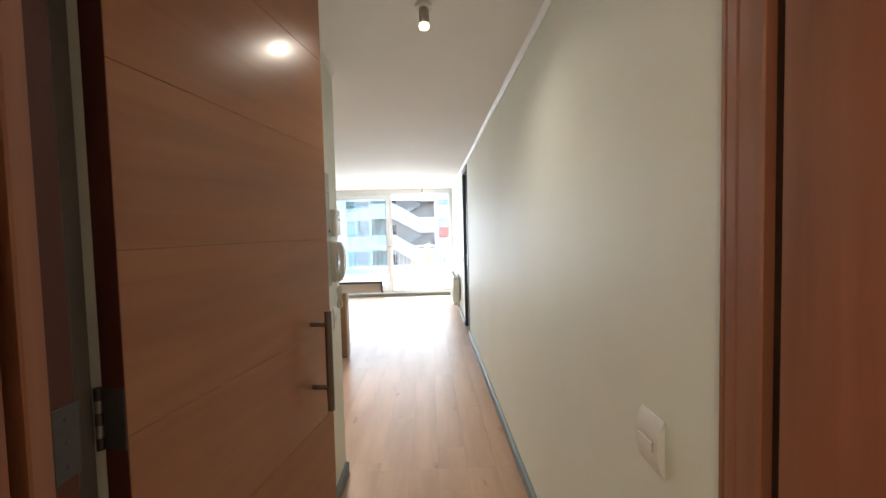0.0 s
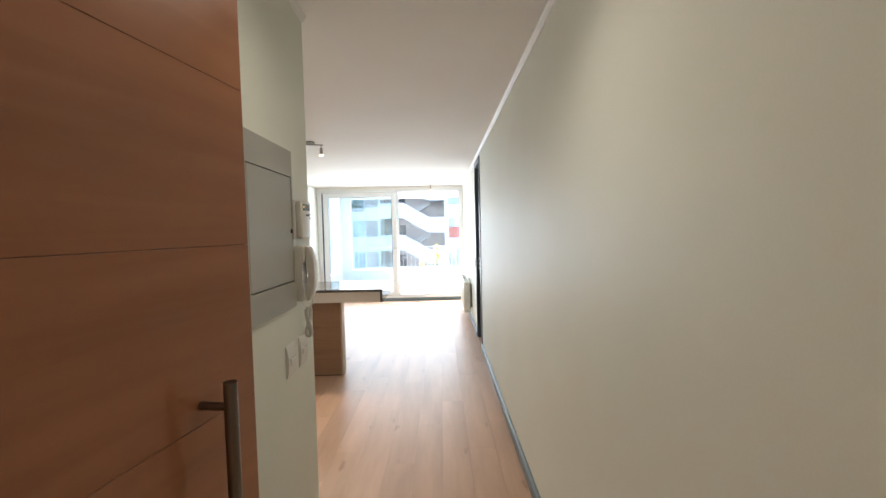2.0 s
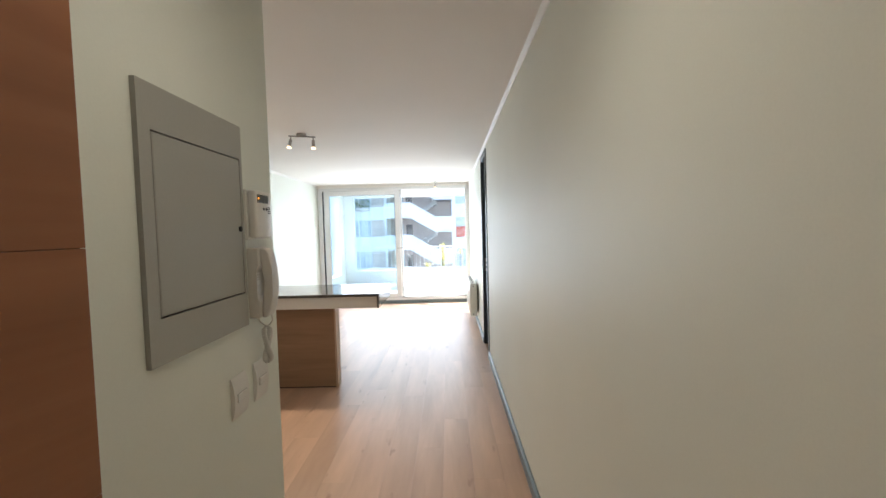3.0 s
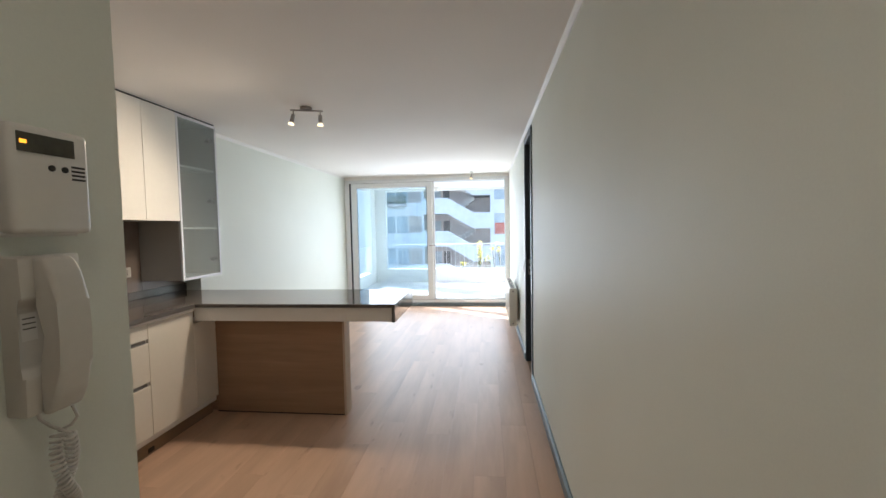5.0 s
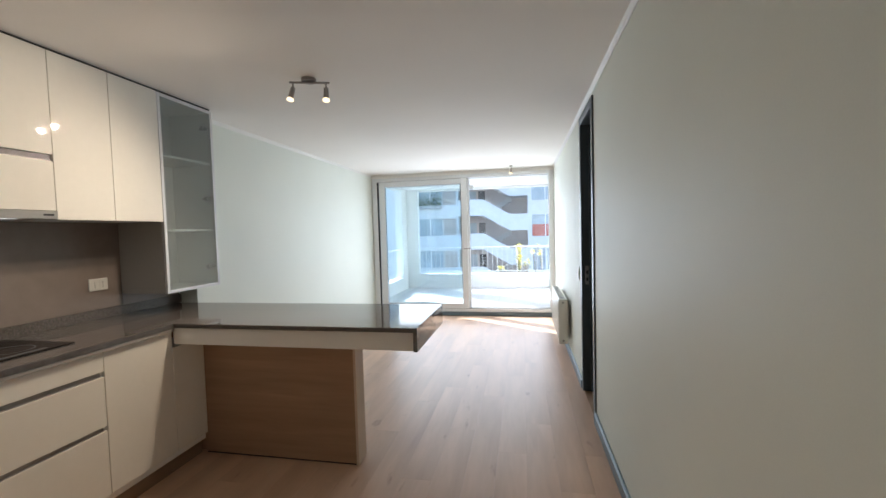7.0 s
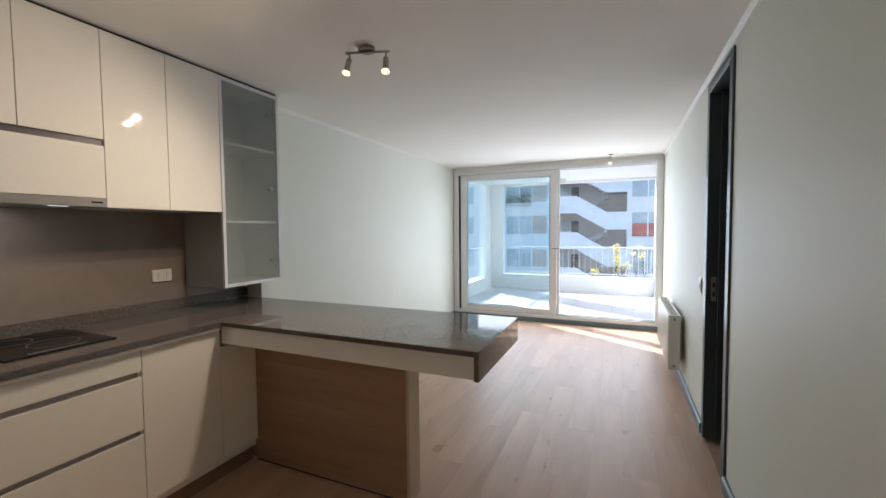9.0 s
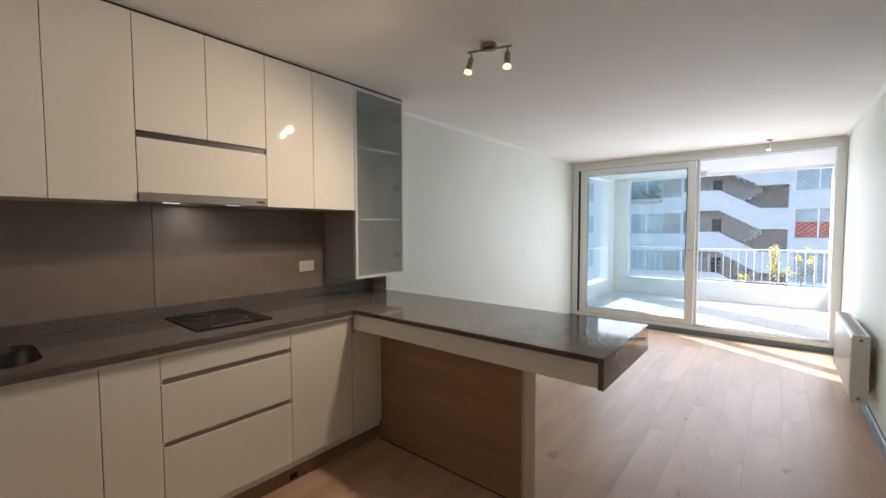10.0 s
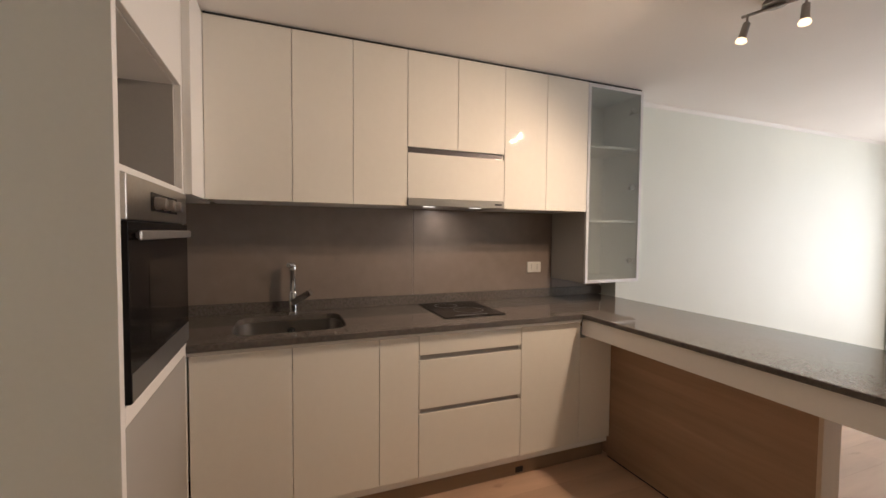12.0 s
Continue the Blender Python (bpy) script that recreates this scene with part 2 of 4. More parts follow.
RADI = mat("radiator_enamel", (0.78, 0.765, 0.70), 0.3, vary=0.01, grain=80, bump=0.02, stain=0.01)
RENDERW = mat("white_render", (0.86, 0.86, 0.85), 0.75, vary=0.03, grain=70, bump=0.2, stain=0.04)
BALCT = mat("balcony_tile", (0.72, 0.72, 0.71), 0.35, vary=0.04, grain=30, bump=0.03, stain=0.05, rand=0.03)
FACADE = mat("facade_render", (0.72, 0.73, 0.74), 0.8, vary=0.03, grain=3, bump=0.1, stain=0.05)
TAUPE = mat("taupe_facade", (0.52, 0.46, 0.43), 0.8, vary=0.05, grain=3, bump=0.1, stain=0.06)
FARG = mat("far_window_glass", (0.45, 0.52, 0.57), 0.12, vary=0.1, grain=1.5, bump=0.0, stain=0.15)
FARD = mat("far_dark_opening", (0.06, 0.055, 0.055), 0.5, vary=0.1, grain=2, bump=0.0)
REDB = mat("red_blind", (0.50, 0.09, 0.06), 0.6, vary=0.1, grain=5)
CONC = mat("grey_concrete", (0.50, 0.49, 0.48), 0.8, vary=0.06, grain=3, bump=0.1)
PAVE = mat("courtyard_paving", (0.30, 0.29, 0.27), 0.85, vary=0.1, grain=2, bump=0.2)
NET = mat("white_net_cord", (0.66, 0.67, 0.68), 0.6, vary=0.02, grain=50)
LEAF = mat("green_leaf", (0.10, 0.16, 0.035), 0.5, vary=0.2, grain=30, rand=0.2)
PETAL = mat("yellow_petal", (0.86, 0.76, 0.10), 0.5, vary=0.1, grain=30)
STALK = mat("dry_stalk", (0.30, 0.23, 0.13), 0.7, vary=0.2, grain=30)
TERRA = mat("planter_clay", (0.34, 0.16, 0.09), 0.8, vary=0.1, grain=20)

# ---- building helpers ----
BASE = {}


def thing(name, place, label, category, group="", kind=""):
    ob = new(name)
    ob.location = place
    ob.empty_display_size = 0.1
    BASE[ob.name] = Vector(place)
    return tagged(ob, label, category, group, kind)


def mesh_of(name, bm, material, base=(0, 0, 0), smooth=False):
    bmesh.ops.translate(bm, verts=bm.verts, vec=-Vector(base))
    bmesh.ops.recalc_face_normals(bm, faces=bm.faces)
    me = bpy.data.meshes.new(name)
    bm.to_mesh(me)
    bm.free()
    me.materials.append(material)
    if smooth:
        for p in me.polygons:
            p.use_smooth = True
        me.set_sharp_from_angle(angle=radians(35))
    return me


def part(name, bm, material, parent, label="", smooth=False):
    base = BASE[parent.name]
    ob = new(name, mesh_of(name, bm, material, base, smooth))
    ob.parent = parent
    BASE[ob.name] = base
    if label:
        ob["label"] = label
    return ob


def solid(name, bm, material, label, category, kind="structure", base=(0, 0, 0), smooth=False, group=""):
    ob = new(name, mesh_of(name, bm, material, base, smooth))
    ob.location = base
    BASE[ob.name] = Vector(base)
    return tagged(ob, label, category, group, kind)


def box(x0, x1, y0, y1, z0, z1, bevel=0.0, bm=None, seg=1):
    one = bmesh.new()
    bmesh.ops.create_cube(one, size=1)
    for v in one.verts:
        v.co = Vector((x0 + (v.co.x + 0.5) * (x1 - x0), y0 + (v.co.y + 0.5) * (y1 - y0), z0 + (v.co.z + 0.5) * (z1 - z0)))
    if bevel:
        bmesh.ops.bevel(one, geom=one.edges[:], offset=bevel, segments=seg, affect="EDGES", profile=0.5)
    return join(bm, one)


def join(bm, one):
    if bm is None:
        return one
    me = bpy.data.meshes.new("tmp")
    one.to_mesh(me)
    one.free()
    bm.from_mesh(me)
    bpy.data.meshes.remove(me)
    return bm


def tube(points, r, bm=None, seg=8, r_end=None):
    """A round bar through the points."""
    one = bmesh.new()
    pts = [Vector(p) for p in points]
    rings, side = [], None
    for i, p in enumerate(pts):
        way = (pts[min(i + 1, len(pts) - 1)] - pts[max(i - 1, 0)]).normalized()
        if side is None:
            side = way.orthogonal().normalized()
        side = (side - way * side.dot(way)).normalized()
        up = way.cross(side)
        k = r if r_end is None else r + (r_end - r) * i / (len(pts) - 1)
        rings.append([one.verts.new(p + (side * math.cos(a) + up * math.sin(a)) * k) for a in (2 * math.pi * j / seg for j in range(seg))])
    for a, b in zip(rings, rings[1:]):
        for j in range(seg):
            one.faces.new((a[j], a[(j + 1) % seg], b[(j + 1) % seg], b[j]))
    one.faces.new(rings[0][::-1])
    one.faces.new(rings[-1])
    return join(bm, one)


def lathe(profile, place, bm=None, seg=20, turn=None):
    """A turned body: (radius, height) pairs round the z axis of place."""
    one = bmesh.new()
    rings = [[one.verts.new((r * math.cos(2 * math.pi * j / seg), r * math.sin(2 * math.pi * j / seg), h)) for j in range(seg)] for r, h in profile]
    for a, b in zip(rings, rings[1:]):
        for j in range(seg):
            one.faces.new((a[j], a[(j + 1) % seg], b[(j + 1) % seg], b[j]))
    one.faces.new(rings[0][::-1])
    one.faces.new(rings[-1])
    m = Matrix.Translation(place) @ (turn or Matrix.Identity(4))
    bmesh.ops.transform(one, matrix=m, verts=one.verts)
    return join(bm, one)


def prism(outline, axis, a, b, bm=None):
    """An outline in the plane across the axis, drawn out from a to b."""
    one = bmesh.new()
    def at(p, d):
        return {0: (d, p[0], p[1]), 1: (p[0], d, p[1]), 2: (p[0], p[1], d)}[axis]
    lo = [one.verts.new(at(p, a)) for p in outline]
    hi = [one.verts.new(at(p, b)) for p in outline]
    k = len(outline)
    one.faces.new(lo[::-1])
    one.faces.new(hi)
    for i in range(k):
        one.faces.new((lo[i], lo[(i + 1) % k], hi[(i + 1) % k], hi[i]))
    return join(bm, one)


# ---- plan (metres) ----
H = 2.40                 # ceiling
KX, LX = -3.20, -3.04    # kitchen wall, living-room wall
CX = -1.066              # entrance passage's west wall
WY = 9.00                # window plane
STEP = 5.06              # where the kitchen wall steps out to the living-room wall

# ---- large structure ----
bm = box(0, 0.15, 0.50, 5.38, 0, H)
box(0, 0.15, 5.95, 9.10, 0, H, bm=bm)
box(0, 0.15, 5.38, 5.95, 2.30, H, bm=bm)
wall_east = solid("wall_east", bm, PAINT, "smooth pale greenish-white painted wall", "wall")
solid("wall_passage", box(CX - 0.12, CX, 0.53, 2.262, 0, H), PAINT, "pale painted wall beside the entrance door", "wall")
solid("wall_kitchen", box(KX - 0.12, KX, 1.60, STEP, 0, H), PAINT, "pale painted kitchen wall behind the cabinets", "wall")
solid("wall_kitchen_south", box(KX, -1.19, 1.60, 1.70, 0, H), PAINT, "plain painted wall behind the oven tower", "wall")
solid("wall_living", box(KX - 0.12, LX, STEP, 9.10, 0, H), PAINT, "long pale painted living-room wall", "wall")
solid("wall_window_head", box(LX, 0.0, 8.98, 9.12, 2.345, H), CEIL, "narrow white wall strip over the sliding door", "wall")
bm = box(-2.6, -1.11, 0.22, 0.53, 0, H)
box(0.014, 1.4, 0.22, 0.50, 0, H, bm=bm)
box(-1.11, 0.0, 0.25, 0.50, 2.36, H, bm=bm)
solid("wall_entrance", bm, PAINT, "painted wall round the entrance door", "wall")
bm = box(-2.6, 1.4, -2.6, -2.5, 0, H)
box(-2.7, -2.6, -2.6, 0.53, 0, H, bm=bm)
box(1.4, 1.5, -2.6, 0.5, 0, H, bm=bm)
solid("wall_landing", bm, PAINT, "plain painted walls of the landing outside", "wall")
solid("ceiling", box(-3.5, 1.5, -2.6, 9.12, H, H + 0.14), CEIL, "matt white flat plaster ceiling", "ceiling")
solid("floor", box(-3.5, 1.5, -2.6, 9.10, -0.16, -0.008), UNDER, "oak laminate plank floor, boards laid towards the window", "floor")


def cornice(name, x, y0, y1, side):
    pts = [(x, H), (x + side * 0.021, H), (x + side * 0.021, H - 0.005), (x + side * 0.016, H - 0.009), (x + side * 0.010, H - 0.018), (x + side * 0.005, H - 0.022), (x + side * 0.005, H - 0.027), (x, H - 0.027)]
    solid(name, prism(pts, 1, y0, y1), TRIM, "small moulded white plaster cornice", "cornice", smooth=False)


cornice("cornice_east", 0.0, 0.52, 8.98, -1)
cornice("cornice_living", LX, STEP, 8.98, 1)
cornice("cornice_passage", CX, 0.53, 2.265, 1)


def skirting(name, x, y0, y1, side):
    t = 0.020 * side
    pts = [(x, 0), (x + t, 0), (x + t, 0.066), (x + t * 0.5, 0.075), (x, 0.075)]
    solid(name, prism(pts, 1, y0, y1), SKIRT, "low blue-grey painted skirting board", "skirting board")


skirting("baseboard_east", 0.0, 0.53, 5.335, -1)
skirting("baseboard_living_east", 0.0, 5.995, 8.98, -1)
skirting("baseboard_passage", CX, 0.60, 2.262, 1)
skirting("baseboard_living", LX, 5.10, 8.98, 1)

# dark doorway in the east wall
dw = thing("door_2", (0, 5.665, 0), "slate-grey inner door in a slate-grey frame", "door", kind="structure")
part("casing", box(-0.012, 0.0, 5.335, 5.380, 0, 2.347, 0.003), DARK, dw)
part("casing", box(-0.012, 0.0, 5.950, 5.995, 0, 2.347, 0.003), DARK, dw)
part("casing", box(-0.012, 0.0, 5.380, 5.950, 2.30, 2.347, 0.003), DARK, dw)
part("jamb", box(-0.012, 0.15, 5.930, 5.950, 0, 2.30, 0.002), DARK, dw)
part("jamb", box(-0.012, 0.15, 5.380, 5.400, 0, 2.30, 0.002), DARK, dw)
part("head_jamb", box(-0.012, 0.15, 5.400, 5.930, 2.28, 2.30, 0.002), DARK, dw)
part("door_stop", box(0.055, 0.085, 5.915, 5.930, 0, 2.28, 0.002), DARK, dw)
part("leaf", box(0.105, 0.145, 5.402, 5.928, 0.006, 2.277, 0.003), DARK, dw)
sp = part("strike_plate", box(0.018, 0.046, 5.927, 5.9305, 0.93, 1.09, 0.001), NICKEL, dw, "satin steel strike plate")
part("latch_hole", box(0.026, 0.040, 5.9255, 5.928, 1.02, 1.05, 0.001), BLACK, sp)
part("latch_hole", box(0.026, 0.040, 5.9255, 5.928, 0.96, 0.99, 0.001), BLACK, sp)

# ---- entrance door ----
SEALG = mat("grey_rubber_seal", (0.19, 0.175, 0.18), 0.55, vary=0.05, grain=60, bump=0.03)
# Cherry darkened in colour for the shade on the hinge side.
EDGEB = mat("shaded_cherry_edge", (0.085, 0.018, 0.010), 0.6, axis=2, vary=0.1, grain=24, bump=0.03)
fr = thing("door_frame", (-0.55, 0.4, 0), "reddish-brown varnished entrance door frame", "door frame", kind="structure")
part("jamb", box(-0.024, 0.014, 0.20, 0.391, 0, 2.36, 0.004), JAMBW, fr)
part("jamb", box(-0.024, 0.014, 0.422, 0.4725, 0, 2.36, 0.003), JAMBW, fr)
part("trim_strip", box(-0.024, 0.014, 0.4735, 0.499, 0, 2.36, 0.003), JAMBW, fr)
part("rebate", box(-0.004, 0.014, 0.391, 0.422, 0, 2.36), GROOVE, fr, "dark door rebate")
part("trim_strip", box(-0.024, -0.0005, 0.5005, 0.511, 0, 2.36, 0.002), JAMBW, fr)
part("jamb", box(-1.108, -1.035, 0.20, 0.330, 0, 2.36, 0.004), JAMBW, fr)
part("rebate", box(-1.108, -1.062, 0.330, 0.352, 0, 2.36), GROOVE, fr, "dark door rebate")
part("jamb", box(-1.108, -1.035, 0.352, 0.387, 0, 2.36, 0.003), JAMBW, fr)
# Inner jamb piece: its shade is painted in with the darkened cherry.
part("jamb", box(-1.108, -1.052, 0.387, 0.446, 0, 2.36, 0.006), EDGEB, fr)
part("seal_strip", box(-1.108, -1.098, 0.446, 0.528, 0, 2.36, 0.002), SEALG, fr, "grey rebate seal")
part("head", box(-1.035, -0.024, 0.25, 0.50, 2.34, 2.36, 0.002), JAMBW, fr)

LEAF_W, LEAF_T = 0.812, 0.045
dr = thing("entrance_door", (-1.037, 0.520, 0), "cherry veneered entrance door standing open, with horizontal grooves", "door")
dr.rotation_euler = (0, 0, radians(79.7))
BASE[dr.name] = Vector((0, 0, 0))
cuts = [0.008, 0.185, 0.500, 0.815, 1.130, 1.445, 1.760, 2.075, 2.325]
for z0, z1 in zip(cuts, cuts[1:]):
    part("panel", box(0, LEAF_W, 0, LEAF_T, z0 + 0.0004, z1 - 0.0004, 0.0008), DOORW, dr)
# Thin band that paints shade onto the leaf's hinge edge.
part("edge_band", box(-0.0012, -0.0002, 0.0005, LEAF_T - 0.0005, 0.010, 2.322), EDGEB, dr, "leaf edge with its shade painted into the cherry")
part("core", box(0.004, LEAF_W - 0.004, 0.004, LEAF_T - 0.004, 0.010, 2.32), GROOVE, dr, "near-black core behind the grooves")
pull = part("pull_handle", tube([(0.663, -0.060, 0.880), (0.663, -0.060, 1.210)], 0.0115, seg=16), BRONZE, dr, "dark satin steel bar pull handle", True)
for z in (0.955, 1.165):
    part("standoff", tube([(0.663, -0.060, z), (0.663, 0.0, z)], 0.0075, seg=12), BRONZE, pull, "", True)
part("lock_cylinder", lathe([(0.011, 0), (0.011, 0.006), (0.008, 0.008)], (0.775, 0.0, 0.90), turn=pose(0, 0, 0, 90)), NICKEL, dr, "small steel lock cylinder", True)
# Hinge plates and screws: dimness of the unlit metal put into the colour.
hg = part("hinge", box(-0.0030, -0.0013, 0.001, 0.043, 1.108, 1.214, 0.0006), DULL, dr, "dull steel butt hinge")
for i in range(5):
    part("knuckle", tube([(-0.006, 0.048, 1.108 + i * 0.0214), (-0.006, 0.048, 1.1285 + i * 0.0214)], 0.0058, seg=12), NICKEL if i % 2 else DULL, hg, "", True)
for z in (1.125, 1.161, 1.197):
    part("screw", lathe([(0.0042, 0), (0.0042, 0.0008), (0.002, 0.0011)], (-0.0030, 0.022, z), turn=pose(0, 0, 0, 0, -90), seg=10), DULL, hg)
hf = part("hinge_leaf", box(-1.0525, -1.0500, 0.401, 0.445, 1.118, 1.226, 0.0008), DULL, fr, "steel hinge leaf, darkened in colour for lack of light")
for z in (1.137, 1.172, 1.207):
    part("screw", lathe([(0.0042, 0), (0.0042, 0.0008), (0.002, 0.0011)], (-1.0500, 0.423, z), turn=pose(0, 0, 0, 0, 90), seg=10), DULL, hf)

# ---- sliding door to the balcony ----
wd = thing("window_1", (-1.5, WY, 0), "white sliding balcony door, slid open", "sliding door", kind="structure")
part("outer_frame", box(-3.030, -2.948, 8.965, 9.115, 0.066, 2.343, 0.004), PVC, wd)
part("outer_frame", box(-0.085, -0.002, 8.965, 9.115, 0.066, 2.343, 0.004), PVC, wd)
part("outer_frame", box(-2.948, -0.085, 8.965, 9.115, 2.285, 2.343, 0.004), PVC, wd)
part("outer_frame", box(-2.948, -0.085, 8.965, 9.115, 0.066, 0.115, 0.003), PVC, wd)
part("track_rail", box(-2.948, -0.085, 8.985, 8.995, 0.115, 0.125), ALU, wd, "aluminium running rail")
part("track_rail", box(-2.948, -0.085, 9.075, 9.085, 0.115, 0.125), ALU, wd, "aluminium running rail")
part("gasket", box(-2.948, -2.936, 8.985, 9.03, 0.125, 2.283), SEAL, wd, "dark brush seal")


def sash(x0, x1, y):
    s = part("sash", box(x0, x0 + 0.10, y - 0.03, y + 0.03, 0.118, 2.283, 0.006), PVC, wd)
    part("stile", box(x1 - 0.10, x1, y - 0.03, y + 0.03, 0.118, 2.283, 0.006), PVC, s)
    part("rail", box(x0 + 0.10, x1 - 0.10, y - 0.03, y + 0.03, 2.195, 2.283, 0.006), PVC, s)
    part("rail", box(x0 + 0.10, x1 - 0.10, y - 0.03, y + 0.03, 0.118, 0.200, 0.006), PVC, s)
    p = part("pane", box(x0 + 0.09, x1 - 0.09, y - 0.004, y + 0.004, 0.19, 2.205), GLASS, s, "clear glass pane")
    p.visible_shadow = False
    for a in (x0 + 0.099, x1 - 0.105):
        part("bead", box(a, a + 0.006, y - 0.034, y - 0.029, 0.20, 2.195), SEAL if a > x0 + 1 else PVC, s)
    return s


s1 = sash(-2.912, -1.395, 9.01)
hl = part("handle_plate", box(-1.468, -1.440, 8.968, 8.980, 1.05, 1.19, 0.004), PVC, s1, "small white handle plate")
part("lever", tube([(-1.454, 8.968, 1.115), (-1.454, 8.935, 1.118), (-1.40, 8.932, 1.122), (-1.345, 8.935, 1.128)], 0.009, seg=10), NICKEL, wd, "grey lever handle", True)
sash(-2.930, -1.365, 9.085)
solid("threshold", box(LX, 0.0, 8.955, 9.12, 0, 0.066, 0.003), SKIRT, "blue-grey step under the sliding door", "threshold")

# ---- kitchen ----
F, U = -2.565, -2.823        # faces of the base and wall cabinets
TOP = 0.885


def base_unit(y0, y1, drawers=False, z_top=TOP, label="cream lacquered base cabinet on a brown plinth", z0=0.142, body_top=None):
    c = thing("base_cabinet", (F - 0.3, (y0 + y1) / 2, 0), label, "cabinet", "kitchen base cabinets")
    part("body", box(KX + 0.003, F - 0.021, y0 + 0.0005, y1 - 0.0005, 0.10, body_top or z_top - 0.01), CARC, c)
    if not drawers:
        part("door", box(F - 0.019, F, y0 + 0.0015, y1 - 0.0015, z0, z_top - 0.004, 0.0015), LACQ, c, smooth=False)
    else:
        for a, b in ((0.770, z_top - 0.004), (0.494, 0.744), (z0, 0.470)):
            d = part("drawer", box(F - 0.019, F, y0 + 0.0015, y1 - 0.0015, a, b, 0.0015), LACQ, c)
        for a, b in ((0.744, 0.770), (0.470, 0.494)):
            g = part("grip_channel", box(F - 0.016, F - 0.013, y0 + 0.012, y1 - 0.012, a - 0.02, b + 0.012), ALU, c, "recessed aluminium grip channel")
            part("lip", box(F - 0.013, F - 0.006, y0 + 0.012, y1 - 0.012, a - 0.001, a + 0.002), ALU, g)
    part("plinth", box(F - 0.10, F - 0.055, y0, y1, 0.0, 0.138), PLINTH, c, "brown wood-effect plinth")
    return c


base_unit(2.335, 2.737, body_top=0.70)
base_unit(2.737, 3.132, body_top=0.70)
base_unit(3.132, 3.333)
base_unit(3.333, 3.930, True, label="cream lacquered cabinet with three drawers and metal grips")
c4 = base_unit(3.930, 4.335)
part("plinth_clip", box(F - 0.055, F - 0.048, 3.935, 3.985, 0.012, 0.045, 0.003), BLACK, c4, "small dark plinth clip")
base_unit(4.335, 4.571, z_top=0.776)


def wall_unit(y0, y1, z0, z1, splits, label="cream glossy wall cabinet under the ceiling"):
    c = thing("wall_cabinet", (KX, (y0 + y1) / 2, z0), label, "cabinet", "kitchen wall cabinets")
    part("body", box(KX + 0.003, U - 0.021, y0 + 0.0005, y1 - 0.0005, z0 + 0.003, z1), CARC, c)
    ys = [y0, *splits, y1]
    for a, b in zip(ys, ys[1:]):
        part("door", box(U - 0.019, U, a + 0.0015, b - 0.0015, z0, z1, 0.0015), LACQ, c)
    return c


wall_unit(2.363, 2.746, 1.535, 2.385, [])
wall_unit(2.746, 3.343, 1.535, 2.385, [3.046])
hu = wall_unit(3.343, 3.953, 1.862, 2.385, [3.645], "cream wall cabinet with two doors above the hood")
# Darker metal than the drawer channels, to subdue the lamp's highlight.
part("grip_channel", box(U - 0.016, U - 0.013, 3.349, 3.947, 1.83, 1.864), DULL, hu, "recessed grip channel, darkened in colour against the lamp's highlight")
part("lip", box(U - 0.013, U - 0.006, 3.349, 3.947, 1.829, 1.832), NICKEL, hu, "aluminium lip")
part("flap", box(U - 0.019, U, 3.3445, 3.9515, 1.580, 1.829, 0.0015), LACQ, hu)
part("lower_body", box(KX + 0.003, U - 0.03, 3.344, 3.952, 1.582, 1.86), CARC, hu)
wall_unit(3.953, 4.578, 1.535, 2.385, [4.257])
fl = thing("cabinet_filler", (-2.7, 2.345, 1.535), "white corner filler panel above the worktop", "filler panel")
part("panel", box(U - 0.02, -2.56, 2.331, 2.361, 1.535, 2.385, 0.001), CARC, fl)
part("return_panel", box(-2.845, U, 2.3615, 2.3625, 1.535, 2.385), CARC, fl)
# Black filler stands for the shaded gap below the ceiling.
solid("cabinet_top_trim", box(KX + 0.003, U - 0.012, 2.363, 5.05, 2.386, 2.3995), SEAL, "black strip painted as the shade above the wall cabinets", "trim")

# hood
hd = thing("range_hood", (-2.95, 3.648, 1.535), "slim stainless steel slide-out cooker hood with lit lamps", "range hood")
part("body", box(KX + 0.003, U - 0.005, 3.347, 3.949, 1.540, 1.580, 0.002), STEEL, hd)
part("front_bar", box(U - 0.004, U + 0.012, 3.345, 3.951, 1.536, 1.578, 0.003), STEEL, hd)
part("badge", box(U + 0.012, U + 0.0135, 3.885, 3.93, 1.553, 1.562), BLACK, hd, "dark printed badge")
for y in (3.50, 3.80):
    part("lamp_lens", box(U - 0.092, U - 0.076, y - 0.035, y + 0.035, 1.5385, 1.5405), LENS, hd, "white hood lamp lens")

# glazed cabinet
gc = thing("glass_cabinet", (KX, 4.82, 1.055), "wall cabinet with an aluminium-framed satin glass door", "cabinet")
G0, G1, GZ0, GZ1 = 4.580, 5.056, 1.055, 2.383
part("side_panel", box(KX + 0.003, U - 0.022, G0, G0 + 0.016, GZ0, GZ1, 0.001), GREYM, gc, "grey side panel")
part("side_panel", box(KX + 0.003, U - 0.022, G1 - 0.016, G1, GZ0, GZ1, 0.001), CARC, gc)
part("back_panel", box(KX + 0.003, KX + 0.012, G0 + 0.016, G1 - 0.016, GZ0, GZ1), CARC, gc)
part("top_panel", box(KX + 0.012, U - 0.022, G0 + 0.016, G1 - 0.016, GZ1 - 0.016, GZ1), CARC, gc)
part("bottom_panel", box(KX + 0.012, U - 0.022, G0 + 0.016, G1 - 0.016, GZ0, GZ0 + 0.016), CARC, gc)
